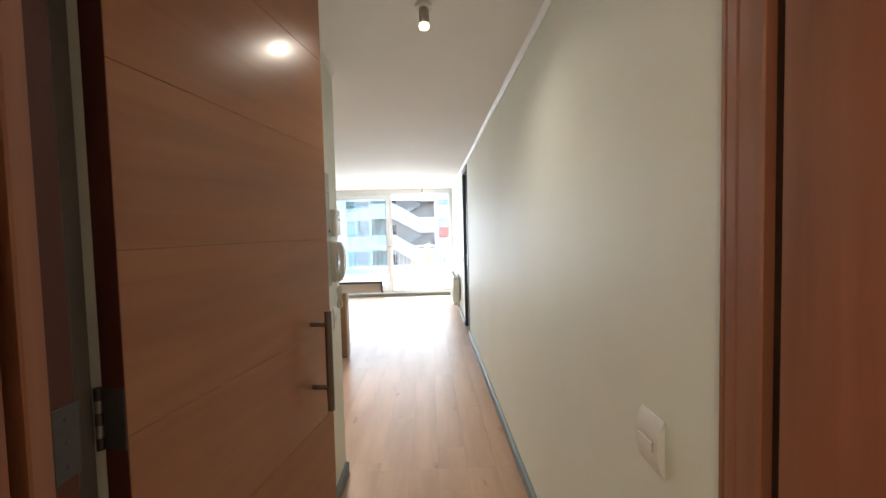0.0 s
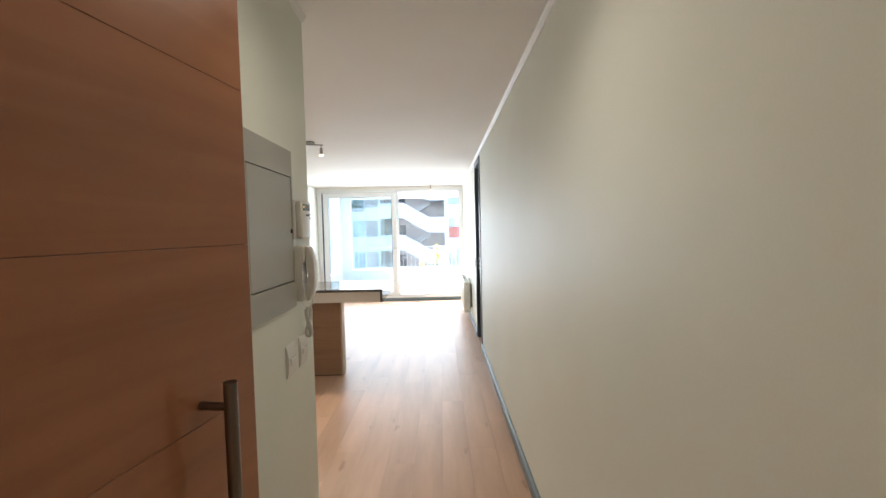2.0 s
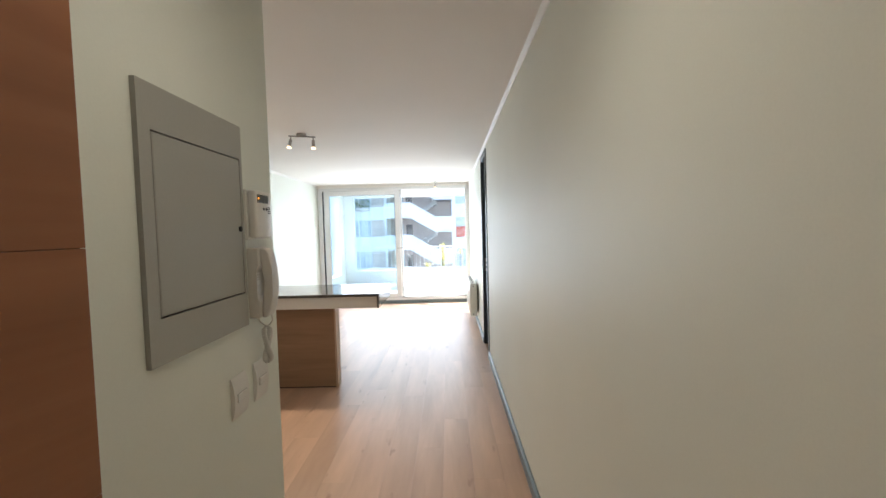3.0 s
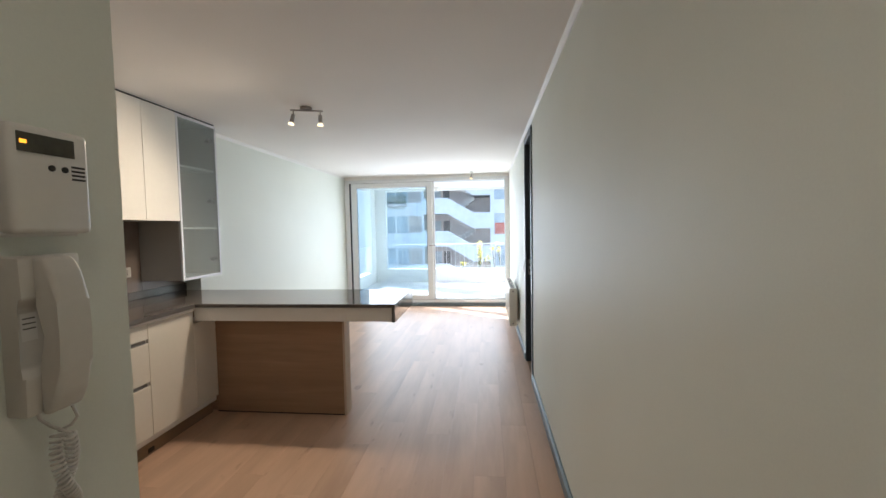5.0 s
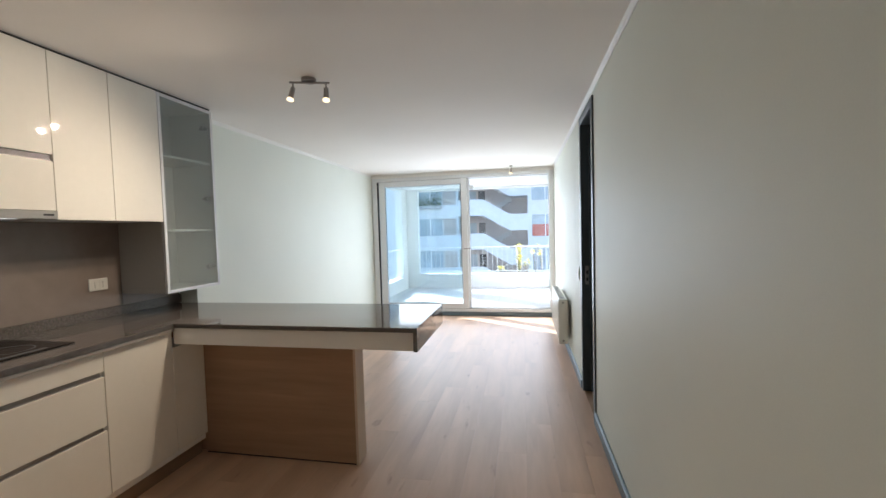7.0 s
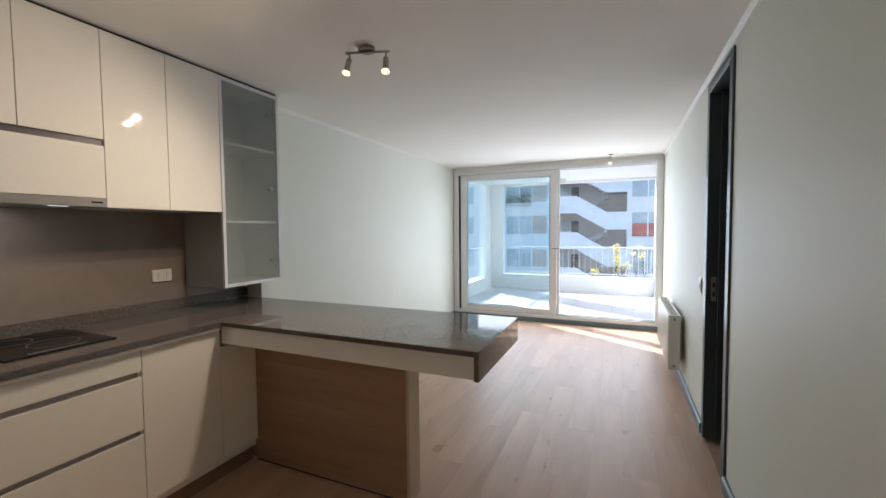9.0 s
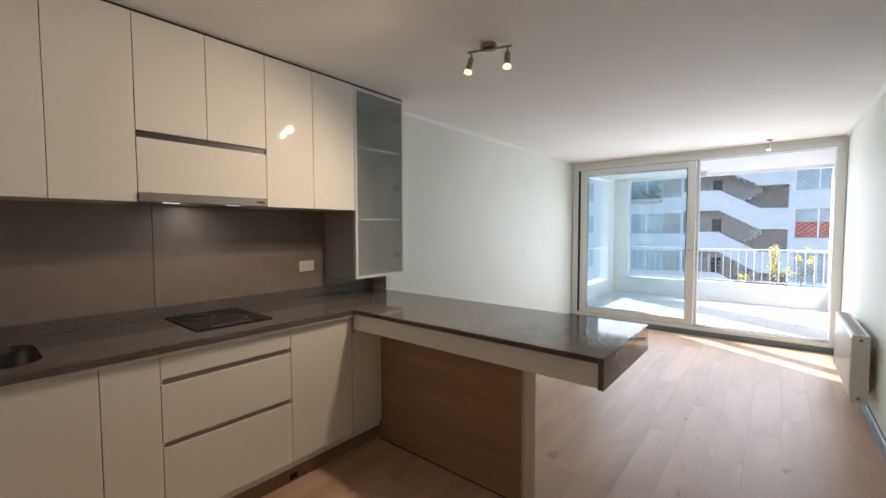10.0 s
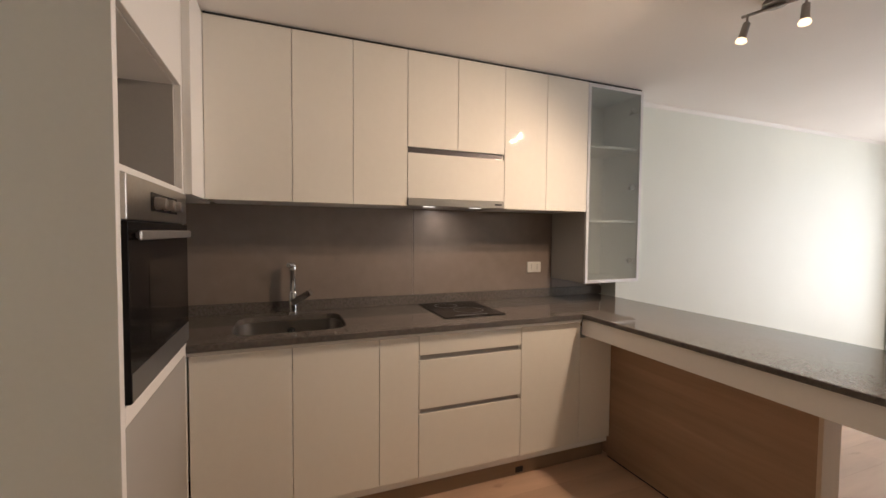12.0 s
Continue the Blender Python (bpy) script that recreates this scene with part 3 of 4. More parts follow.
for z in (1.470, 1.975):
    part("shelf", box(KX + 0.012, U - 0.03, G0 + 0.016, G1 - 0.016, z, z + 0.016, 0.001), CARC, gc)
gd = part("glass_door", box(U - 0.008, U - 0.003, G0 + 0.016, G1 - 0.016, GZ0 + 0.016, GZ1 - 0.016), SATIN, gc, "satin glass pane")
for a, b, c, d in ((G0, G0 + 0.022, GZ0, GZ1), (G1 - 0.022, G1, GZ0, GZ1), (G0 + 0.022, G1 - 0.022, GZ0, GZ0 + 0.022), (G0 + 0.022, G1 - 0.022, GZ1 - 0.022, GZ1)):
    part("frame_bar", box(U - 0.020, U, a, b, c, d, 0.0015), FRAMEA, gd, "pale aluminium frame bar")
for z in (1.20, 1.72, 2.25):
    part("hinge", lathe([(0.019, 0), (0.019, 0.012), (0.015, 0.016)], (U - 0.026, G1 - 0.055, z), turn=pose(0, 0, 0, 0, -90), seg=14), NICKEL, gc, "round cabinet hinge cup", True)
    part("hinge_arm", box(U - 0.09, U - 0.03, G1 - 0.035, G1 - 0.018, z - 0.008, z + 0.008, 0.002), NICKEL, gc, "steel hinge arm")

# worktop with sink cut-out and peninsula
S0, S1, SX0, SX1 = 2.475, 3.000, -3.065, -2.655       # sink bowl


def rounded(x0, x1, y0, y1, r, k=6):
    pts = []
    for cx, cy, a0 in ((x1 - r, y1 - r, 0), (x0 + r, y1 - r, 90), (x0 + r, y0 + r, 180), (x1 - r, y0 + r, 270)):
        for i in range(k + 1):
            a = radians(a0 + 90 * i / k)
            pts.append((cx + r * math.cos(a), cy + r * math.sin(a)))
    return pts


def slab_with_hole(outer, hole, z0, z1):
    """A slab pierced by a rounded hole."""
    b = bmesh.new()
    loops = []
    for z in (z0, z1):
        ring = [[b.verts.new((x, y, z)) for x, y in pts] for pts in (outer, hole)]
        edges = [b.edges.new((r[i], r[(i + 1) % len(r)])) for r in ring for i in range(len(r))]
        bmesh.ops.triangle_fill(b, use_beauty=True, edges=edges)
        loops.append(ring)
    for lo, hi in zip(*loops):
        for i in range(len(lo)):
            j = (i + 1) % len(lo)
            b.faces.new((lo[i], lo[j], hi[j], hi[i]))
    return b


wt = thing("worktop", (-2.87, 3.6, 0.89), "polished grey-brown granite worktop with a peninsula", "worktop")
hole = rounded(SX0, SX1, S0, S1, 0.09)
part("slab", slab_with_hole([(KX + 0.002, 2.332), (F + 0.018, 2.332), (F + 0.018, 3.20), (KX + 0.002, 3.20)], hole, 0.888, 0.918), GRAN, wt)
bm = box(KX + 0.002, F + 0.018, 3.20, 4.33, 0.888, 0.918)
part("slab", bm, GRAN, wt)
part("peninsula_slab", box(KX + 0.002, -1.055, 4.33, 5.02, 0.893, 0.918, 0.0015), GRAN, wt)
part("front_edge", box(F + 0.0185, F + 0.0225, 2.332, 4.329, 0.889, 0.9172, 0.0008), GRANE, wt, "rough-cut granite edge face")
part("front_edge", box(F - 0.012, F + 0.0195, 2.332, 4.329, 0.873, 0.8876), GREYM, wt, "grey support strip")
part("upstand", box(KX + 0.002, KX + 0.022, 1.722, STEP - 0.01, 0.918, 0.980, 0.001), GRAN, wt)
part("slab", box(KX + 0.002, -2.563, 1.722, 2.3318, 0.888, 0.918), GRAN, wt)
part("front_edge", box(F + 0.019, -1.0535, 4.3268, 4.3298, 0.8945, 0.9165, 0.0006), GRANE, wt, "rough-cut granite edge face")
part("end_slab", box(-1.077, -1.055, 4.332, 5.018, 0.790, 0.893, 0.001), GRAN, wt)

pn = thing("peninsula_base", (-2.0, 4.6, 0), "oak-effect peninsula support with a white apron", "counter base")
part("apron", box(F - 0.003, -1.079, 4.345, 4.365, 0.792, 0.892, 0.001), CARC, pn, "white apron board")
part("apron", box(-3.05, -1.079, 4.985, 5.005, 0.792, 0.892, 0.001), CARC, pn, "white apron board")
part("soffit", box(-2.584, -1.079, 4.366, 4.984, 0.800, 0.818), CARC, pn)
part("front_panel", box(-2.584, -1.527, 4.572, 4.595, 0.012, 0.799, 0.001), OAKV, pn, "oak-effect panel with level grain")
# Black strip painted as the shade in the gap at the floor.
part("base_gap", box(-2.58, -1.53, 4.576, 4.595, 0.001, 0.0115), SEAL, pn, "black strip for the shade under the panel")
part("core", box(-3.05, -1.529, 4.596, 4.680, 0.004, 0.799), OAKV, pn)
part("end_panel", box(-1.527, -1.511, 4.572, 4.690, 0.002, 0.799, 0.001), OAKE, pn, "pale end panel")

# sink bowl
sk = thing("sink", (-2.86, 2.74, 0.89), "undermounted stainless steel sink bowl with rounded corners", "sink")
b = bmesh.new()
rings = []
for inset, z in ((-0.012, 0.887), (0.0, 0.887), (0.006, 0.80), (0.02, 0.735), (0.05, 0.722)):
    rings.append([b.verts.new((x, y, z)) for x, y in rounded(SX0 + inset, SX1 - inset, S0 + inset, S1 - inset, max(0.03, 0.09 - inset * 0.5))])
for lo, hi in zip(rings, rings[1:]):
    for i in range(len(lo)):
        b.faces.new((lo[i], lo[(i + 1) % len(lo)], hi[(i + 1) % len(lo)], hi[i]))
b.faces.new(rings[-1])
bowl = part("bowl", b, BOWL, sk, smooth=True)
part("drain", lathe([(0.038, 0), (0.040, 0.003), (0.030, 0.004), (0.012, 0.002)], (-2.87, 2.74, 0.7225)), CHROME, sk, "round chrome drain", True)
ov = part("overflow", lathe([(0.020, 0), (0.020, 0.003), (0.012, 0.004)], (SX0 + 0.012, 2.74, 0.835), turn=pose(0, 0, 0, 0, 90)), CHROME, sk, "round overflow rosette", True)
part("overflow_hole", lathe([(0.010, 0), (0.010, 0.0012)], (SX0 + 0.0155, 2.74, 0.835), turn=pose(0, 0, 0, 0, 90)), BLACK, ov)

# mixer tap
tp = thing("mixer_tap", (-3.125, 2.752, 0.918), "chrome single-lever mixer tap with a low angled spout", "tap")
part("base_ring", lathe([(0.028, 0), (0.028, 0.006), (0.025, 0.010)], (-3.125, 2.752, 0.918)), CHROME, tp, "", True)
body = part("column", lathe([(0.0225, 0), (0.0225, 0.115), (0.021, 0.125), (0.017, 0.13), (0.017, 0.24), (0.019, 0.245), (0.019, 0.275), (0.012, 0.285)], (-3.125, 2.752, 0.918)), CHROME, tp, "", True)
part("spout", tube([(-3.135, 2.758, 1.190), (-3.100, 2.738, 1.199), (-3.088, 2.729, 1.197)], 0.0165, seg=14, r_end=0.015), CHROME, body, "", True)
sp_ = part("lever", tube([(-3.120, 2.752, 0.980), (-3.100, 2.795, 1.008), (-3.080, 2.842, 1.040)], 0.0245, seg=4, r_end=0.0235), CHROME, tp, "flat chrome lever")
part("lever_cap", tube([(-3.0802, 2.8416, 1.0398), (-3.0786, 2.8454, 1.0424)], 0.0215, seg=4), NICKEL, sp_)

# hob
def ring_flat(cx, cy, r, w, z0, z1, seg=40):
    b = bmesh.new()
    v = [[b.verts.new((cx + q * math.cos(2 * math.pi * j / seg), cy + q * math.sin(2 * math.pi * j / seg), z)) for j in range(seg)] for q, z in ((r, z0), (r, z1), (r - w, z1), (r - w, z0))]
    for i in range(4):
        for j in range(seg):
            b.faces.new((v[i][j], v[i][(j + 1) % seg], v[(i + 1) % 4][(j + 1) % seg], v[(i + 1) % 4][j]))
    return b


hb = thing("ceramic_hob", (-2.90, 3.70, 0.918), "black ceramic two-zone hob set on the worktop", "hob")
part("glass_plate", box(-3.150, -2.690, 3.520, 3.900, 0.9182, 0.924, 0.0015), BLACKG, hb)
GREYR = mat("printed_grey", (0.10, 0.10, 0.10), 0.3, vary=0.05, grain=40, bump=0.0)
for cx, cy, r in ((-3.03, 3.66, 0.072), (-2.86, 3.74, 0.09)):
    part("zone_ring", ring_flat(cx, cy, r, 0.004, 0.9241, 0.9245), GREYR, hb, "printed grey cooking zone")
part("touch_strip", box(-2.735, -2.715, 3.60, 3.80, 0.9241, 0.9244), GREYR, hb)

# splashback tiles and socket
for i, (a, b) in enumerate(((1.722, 3.490), (3.4925, 4.579))):
    t = solid("splashback", box(KX + 0.001, KX + 0.009, a, b, 0.980, 1.545, 0.001), SPLASH, "large taupe splashback slab above the worktop", "splashback", base=(KX, (a + b) / 2, 1.25))
solid("splashback", box(KX + 0.001, KX + 0.009, 4.5815, 5.045, 0.980, 1.054, 0.001), SPLASH, "narrow taupe splashback strip under the glass cabinet", "splashback", base=(KX, 4.8, 1.0))
sc = thing("wall_socket", (KX + 0.009, 4.42, 1.14), "white double power socket on the splashback", "socket")
part("plate", box(KX + 0.009, KX + 0.018, 4.362, 4.480, 1.102, 1.180, 0.003), PLAST, sc)
for y in (4.395, 4.445):
    m_ = part("outlet", box(KX + 0.018, KX + 0.0195, y - 0.019, y + 0.019, 1.115, 1.167, 0.0007), PLAST, sc)
    for dz in (-0.014, 0.0, 0.014):
        part("pin_hole", lathe([(0.003, 0), (0.003, 0.0006)], (KX + 0.0196, y, 1.141 + dz), seg=8, turn=pose(0, 0, 0, 0, 90)), BLACK, m_)

# oven tower
T0, T1, TY = -2.560, -1.845, 2.331
tw = thing("oven_tower", (-2.2, 2.03, 0), "tall white oven housing with an open niche", "cabinet")
part("side_panel", box(T1 - 0.030, T1, 1.71, TY, 0, 2.39, 0.001), CARC, tw)
part("side_panel", box(T0, T0 + 0.020, 1.71, TY, 0, 2.39, 0.001), CARC, tw)
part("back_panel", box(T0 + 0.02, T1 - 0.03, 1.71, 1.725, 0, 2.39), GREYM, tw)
part("top_door", box(T0 + 0.022, T1 - 0.032, TY - 0.02, TY, 1.957, 2.39, 0.0015), CARC, tw)
for z in (1.535, 1.955):
    part("shelf", box(T0 + 0.02, T1 - 0.03, 1.725, TY - (0.002 if z < 1.9 else 0.021), z, z + 0.018, 0.001), CARC, tw)
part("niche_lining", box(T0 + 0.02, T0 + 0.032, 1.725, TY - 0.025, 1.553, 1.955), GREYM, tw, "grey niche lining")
part("rail", box(T0 + 0.02, T1 - 0.03, TY - 0.02, TY, 0.888, 0.940, 0.001), CARC, tw)
# The grey of its reflections is put into this door's colour.
part("lower_door", box(T0 + 0.022, T1 - 0.032, TY - 0.02, TY - 0.001, 0.142, 0.886, 0.0015), GREYM, tw, "lower door, its reflected grey put into the colour")
part("plinth", box(T0 + 0.02, T1 - 0.03, TY - 0.08, TY - 0.06, 0, 0.138), PLINTH, tw)
on = thing("built_in_oven", (-2.22, 2.1, 0.94), "black glass built-in oven with a steel control panel", "oven")
O0, O1 = T0 + 0.021, T1 - 0.031
part("body", box(O0, O1, 1.78, TY - 0.004, 0.945, 1.532), BLACK, on)
cp = part("control_panel", box(O0, O1, TY - 0.003, TY + 0.012, 1.415, 1.531, 0.002), STEEL, on, "stainless control panel")
part("display", box(-2.385, -2.075, TY + 0.012, TY + 0.0135, 1.445, 1.50), BLACKG, cp, "black display window")
for x in (-2.12, -2.215, -2.31):
    part("knob", lathe([(0.019, 0), (0.019, 0.010), (0.016, 0.028), (0.013, 0.030)], (x, TY + 0.0135, 1.47), turn=pose(0, 0, 0, -90)), NICKEL, cp, "steel rotary knob", True)
od = part("oven_door", box(O0, O1, TY - 0.003, TY + 0.014, 0.945, 1.411, 0.002), BLACKG, on, "black glass oven door")
part("viewing_window", box(-2.45, -2.04, TY + 0.014, TY + 0.0150, 1.07, 1.30), OVENW, od, "dark viewing window")
part("lower_strip", box(O0 + 0.005, O1 - 0.005, TY + 0.014, TY + 0.0152, 0.950, 1.022), GREYR, od, "dark grey lower strip")
hn = part("handle", box(O0 + 0.045, O1 - 0.025, TY + 0.026, TY + 0.036, 1.362, 1.388, 0.004), ALU, od, "flat aluminium handle bar")
for x in (O0 + 0.06, O1 - 0.06):
    part("bracket", box(x - 0.008, x + 0.008, TY + 0.014, TY + 0.027, 1.368, 1.382, 0.002), ALU, hn)
part("bottom_panel", box(KX + 0.010, T0 - 0.002, 1.722, 2.330, 1.535, 1.551), CARC, fl)

# ---- lamps ----
def spot_head(t, x, y, z, way):
    """A small turned spot head with a lit reflector bulb."""
    stem = part("stem", tube([(x, y, z), (x, y, z - 0.035)], 0.005, seg=8), NICKEL, t, "", True)
    turn = Vector(way).to_track_quat("Z", "Y").to_matrix().to_4x4()
    top = Vector((x, y, z - 0.030))
    h = part("head", lathe([(0.010, 0.0), (0.0145, 0.004), (0.0155, 0.045), (0.0165, 0.062), (0.019, 0.070)], top, turn=turn), NICKEL, t, "satin nickel spot head", True)
    end = top + Vector(way).normalized() * 0.071
    part("bulb", lathe([(0.019, 0.0), (0.0225, 0.009), (0.021, 0.016), (0.012, 0.020)], end, turn=turn), BULB, h, "lit warm reflector bulb", True)


kl = thing("ceiling_spot_bar", (-1.80, 4.68, H), "satin nickel two-spot ceiling light, switched on", "ceiling light")
part("canopy", lathe([(0.045, 0.0), (0.045, 0.018), (0.043, 0.021)], (-1.80, 4.683, H - 0.021)), NICKEL, kl, "", True)
part("bar", tube([(-1.908, 4.640, H - 0.028), (-1.678, 4.716, H - 0.028)], 0.0065, seg=10), NICKEL, kl, "", True)
part("neck", tube([(-1.80, 4.683, H - 0.020), (-1.80, 4.683, H - 0.030)], 0.006), NICKEL, kl, "", True)
spot_head(kl, -1.888, 4.647, H - 0.028, (-0.20, -0.16, -1))
spot_head(kl, -1.698, 4.709, H - 0.028, (0.03, -0.12, -1))

ls = thing("ceiling_spot", (-0.66, 8.70, H), "small satin nickel ceiling spot near the balcony door", "ceiling light")
part("canopy", lathe([(0.028, 0.0), (0.028, 0.010), (0.024, 0.012)], (-0.66, 8.70, H - 0.012)), NICKEL, ls, "", True)
spot_head(ls, -0.66, 8.70, H - 0.012, (-0.08, -0.25, -1))

eb = thing("bulb_holder", (-0.52, 1.55, H), "bare bulb in a grey ceiling lampholder, lit", "ceiling light")
part("rose", lathe([(0.036, 0.0), (0.036, 0.014), (0.028, 0.020)], (-0.52, 1.55, H - 0.020)), PLAST, eb, "white ceiling rose", True)
part("socket", lathe([(0.019, 0.0), (0.021, 0.01), (0.021, 0.055), (0.017, 0.062)], (-0.52, 1.55, H - 0.082)), NICKEL, eb, "grey lampholder", True)
part("bulb", lathe([(0.010, 0.0), (0.019, 0.003), (0.022, 0.010), (0.021, 0.022)], (-0.52, 1.55, H - 0.1045)), BULB, eb, "lit warm bulb", True)

# ---- passage wall fittings ----
ep = thing("electrical_panel", (CX, 1.82, 1.48), "flush grey metal distribution board with a hinged cover", "electrical panel")
b = bmesh.new()
for a0, a1, c0, c1 in ((1.631, 1.6655, 1.184, 1.779), (2.0275, 2.040, 1.184, 1.779), (1.6655, 2.0275, 1.184, 1.282), (1.6655, 2.0275, 1.682, 1.779)):
    box(CX + 0.0005, CX + 0.012, a0, a1, c0, c1, bm=b)
part("frame_plate", b, GREYP, ep)
# Black sheet paints the shade seen in the cover's slit.
part("recess", box(CX + 0.0005, CX + 0.003, 1.6655, 2.0275, 1.282, 1.682), BLACK, ep, "black plate for the shade in the slit round the cover")
cv = part("cover", box(CX + 0.003, CX + 0.0125, 1.6685, 2.0245, 1.285, 1.679, 0.004, seg=2), GREYP, ep, "grey hinged cover")
part("lock", lathe([(0.008, 0), (0.008, 0.004), (0.005, 0.005)], (CX + 0.0125, 2.012, 1.475), turn=pose(0, 0, 0, 0, 90), seg=12), BLACK, cv, "small dark lock", True)

al = thing("alarm_keypad", (CX, 2.125, 1.52), "white wall alarm keypad with an amber light", "alarm keypad")
part("back_plate", box(CX + 0.0005, CX + 0.012, 2.058, 2.172, 1.442, 1.597, 0.003), PLAST, al)
ab = part("housing", box(CX + 0.012, CX + 0.040, 2.061, 2.169, 1.446, 1.594, 0.008, seg=3), PLAST, al, "", True)
part("display", box(CX + 0.0395, CX + 0.0412, 2.070, 2.145, 1.556, 1.582), LCD, ab, "dark display strip")
part("led", box(CX + 0.041, CX + 0.0420, 2.073, 2.081, 1.567, 1.572), LED, ab, "glowing amber light")
for y in (2.112, 2.130):
    part("button", lathe([(0.0045, 0), (0.0045, 0.002), (0.003, 0.003)], (CX + 0.040, y, 1.538), turn=pose(0, 0, 0, 0, 90), seg=12), BLACK, ab)
for i in range(4):
    part("speaker_slot", box(CX + 0.0398, CX + 0.0405, 2.140, 2.160, 1.524 + i * 0.006, 1.527 + i * 0.006), BLACK, ab)

ph = thing("intercom_phone", (CX, 2.15, 1.30), "ivory wall intercom handset with a coiled cord", "intercom")


def bevelled(bm, w, seg=2):
    bmesh.ops.bevel(bm, geom=bm.edges[:], offset=w, segments=seg, affect="EDGES", profile=0.5)
    return bm


cradle = [(0.0005, 1.196), (0.034, 1.196), (0.036, 1.250), (0.026, 1.262), (0.026, 1.345), (0.038, 1.358), (0.036, 1.414), (0.0005, 1.416)]
part("base", bevelled(prism([(CX + x, z) for x, z in cradle], 1, 2.064, 2.118), 0.004), PHONE, ph, "", True)
part("name_panel", box(CX + 0.0005, CX + 0.022, 2.1185, 2.160, 1.215, 1.416, 0.004, seg=2), PLAST, ph, "", True)
grip = [(0.040, 1.416), (0.060, 1.412), (0.074, 1.392), (0.081, 1.350), (0.082, 1.305), (0.080, 1.262), (0.073, 1.222), (0.060, 1.198), (0.040, 1.192),
        (0.0395, 1.240), (0.052, 1.258), (0.056, 1.305), (0.052, 1.352), (0.0395, 1.368)]
hs = part("handset", bevelled(prism([(CX + x * 0.88, z) for x, z in grip], 1, 2.080, 2.126), 0.0065, 3), PHONE, ph, "", True)
part("label_strip", box(CX + 0.0262, CX + 0.0266, 2.070, 2.090, 1.300, 1.338), PLAST, ph, "small printed label")
for i in range(3):
    part("label_line", box(CX + 0.0267, CX + 0.0269, 2.072, 2.088, 1.330 - i * 0.007, 1.3315 - i * 0.007), BLACK, ph)
for i in range(6):
    z = 1.392 - i * 0.028
    k_ = part("name_key", box(CX + 0.0222, CX + 0.0236, 2.136, 2.156, z - 0.007, z + 0.007, 0.0006), PLAST, ph)
    part("key_line", box(CX + 0.0237, CX + 0.0241, 2.139, 2.154, z - 0.0015, z + 0.0005), BLACK, k_)
# the cord hangs in a doubled, twisted hank
core = []
for i in range(61):
    s = i / 60
    down = s < 0.5
    q = s * 2 if down else 2 - s * 2
    a = q * 5.0 + (0 if down else math.pi)
    core.append(Vector((CX + 0.034 + 0.0085 * math.cos(a), 2.108 + 0.0085 * math.sin(a), 1.158 - 0.108 * math.sin(q * math.pi / 2))))
coil = []
for i in range(60 * 9):
    k = i / 9
    j = int(k)
    p = core[j].lerp(core[j + 1], k - j)
    way = (core[j + 1] - core[j]).normalized()
    u = way.cross(Vector((0.3, 0.9, 0.2))).normalized()
    v = way.cross(u)
    a = 2 * math.pi * i / 9 * 0.75
    coil.append(p + (u * math.cos(a) + v * math.sin(a)) * 0.0068)
lead_in = [(CX + 0.018, 2.088, 1.199), (CX + 0.020, 2.090, 1.184), (CX + 0.028, 2.098, 1.170)]
lead_out = [(CX + 0.042, 2.114, 1.166), (CX + 0.050, 2.116, 1.178), (CX + 0.052, 2.108, 1.198)]
part("coiled_cord", tube([*lead_in, *coil, *lead_out], 0.0022, seg=6), PHONE, ph, "coiled ivory cord", True)


def switch(y, z, wall_x, side, name_label, h=0.122, w=0.041, deep=0.013):
    """A plate with a bowed front and one narrow rocker."""
    s = thing("light_switch", (wall_x, y, z), name_label, "light switch", "wall switches")
    rim = [(wall_x + side * 0.0004, z + h / 2), (wall_x + side * 0.0004, z - h / 2)]
    rim += [(wall_x + side * (0.003 + (deep - 0.003) * math.cos(math.pi / 2 * a / 6) ** 0.8 if abs(a) < 6 else 0.003), z + h / 2 * a / 6) for a in range(-6, 7)]
    part("plate", bevelled(prism(rim, 1, y - w, y + w), 0.0008, 1), PLAST, s, "", False)
    k = sorted((wall_x + side * (deep - 0.002), wall_x + side * (deep + 0.0035)))
    part("rocker", box(*k, y - w * 0.62, y + w * 0.62, z - 0.011, z + 0.011, 0.0015), PLAST, s)
    g = sorted((wall_x + side * (deep - 0.002), wall_x + side * (deep + 0.0006)))
    part("rocker_gap", box(*g, y - w * 0.66, y + w * 0.66, z - 0.0125, z + 0.0125), GREYM, s)


switch(1.978, 0.989, CX, 1, "white wall switch under the distribution board")
switch(2.111, 0.989, CX, 1, "white wall switch under the intercom")
switch(0.759, 0.955, 0.0, -1, "white wall switch beside the entrance", h=0.132, w=0.049, deep=0.019)
switch(6.175, 1.00, 0.0, -1, "white wall switch beside the dark door")

# ---- radiator ----
R0, R1, RZ0, RZ1 = 6.86, 7.92, 0.150, 0.640
ra = thing("radiator", (-0.08, 7.4, 0.15), "cream enamelled panel radiator fixed to the wall", "radiator")
b = box(-0.128, -0.118, R0, R1, RZ0 + 0.015, RZ1 - 0.01, 0.004)
fp = part("front_plate", b, RADI, ra)
k = int((R1 - R0 - 0.06) / 0.0333)
for i in range(k):
    y = R0 + 0.035 + i * 0.0333
    part("rib", box(-0.1325, -0.126, y, y + 0.021, RZ0 + 0.035, RZ1 - 0.035, 0.002), RADI, fp)
part("back_plate", box(-0.052, -0.042, R0, R1, RZ0 + 0.015, RZ1 - 0.01, 0.004), RADI, ra)
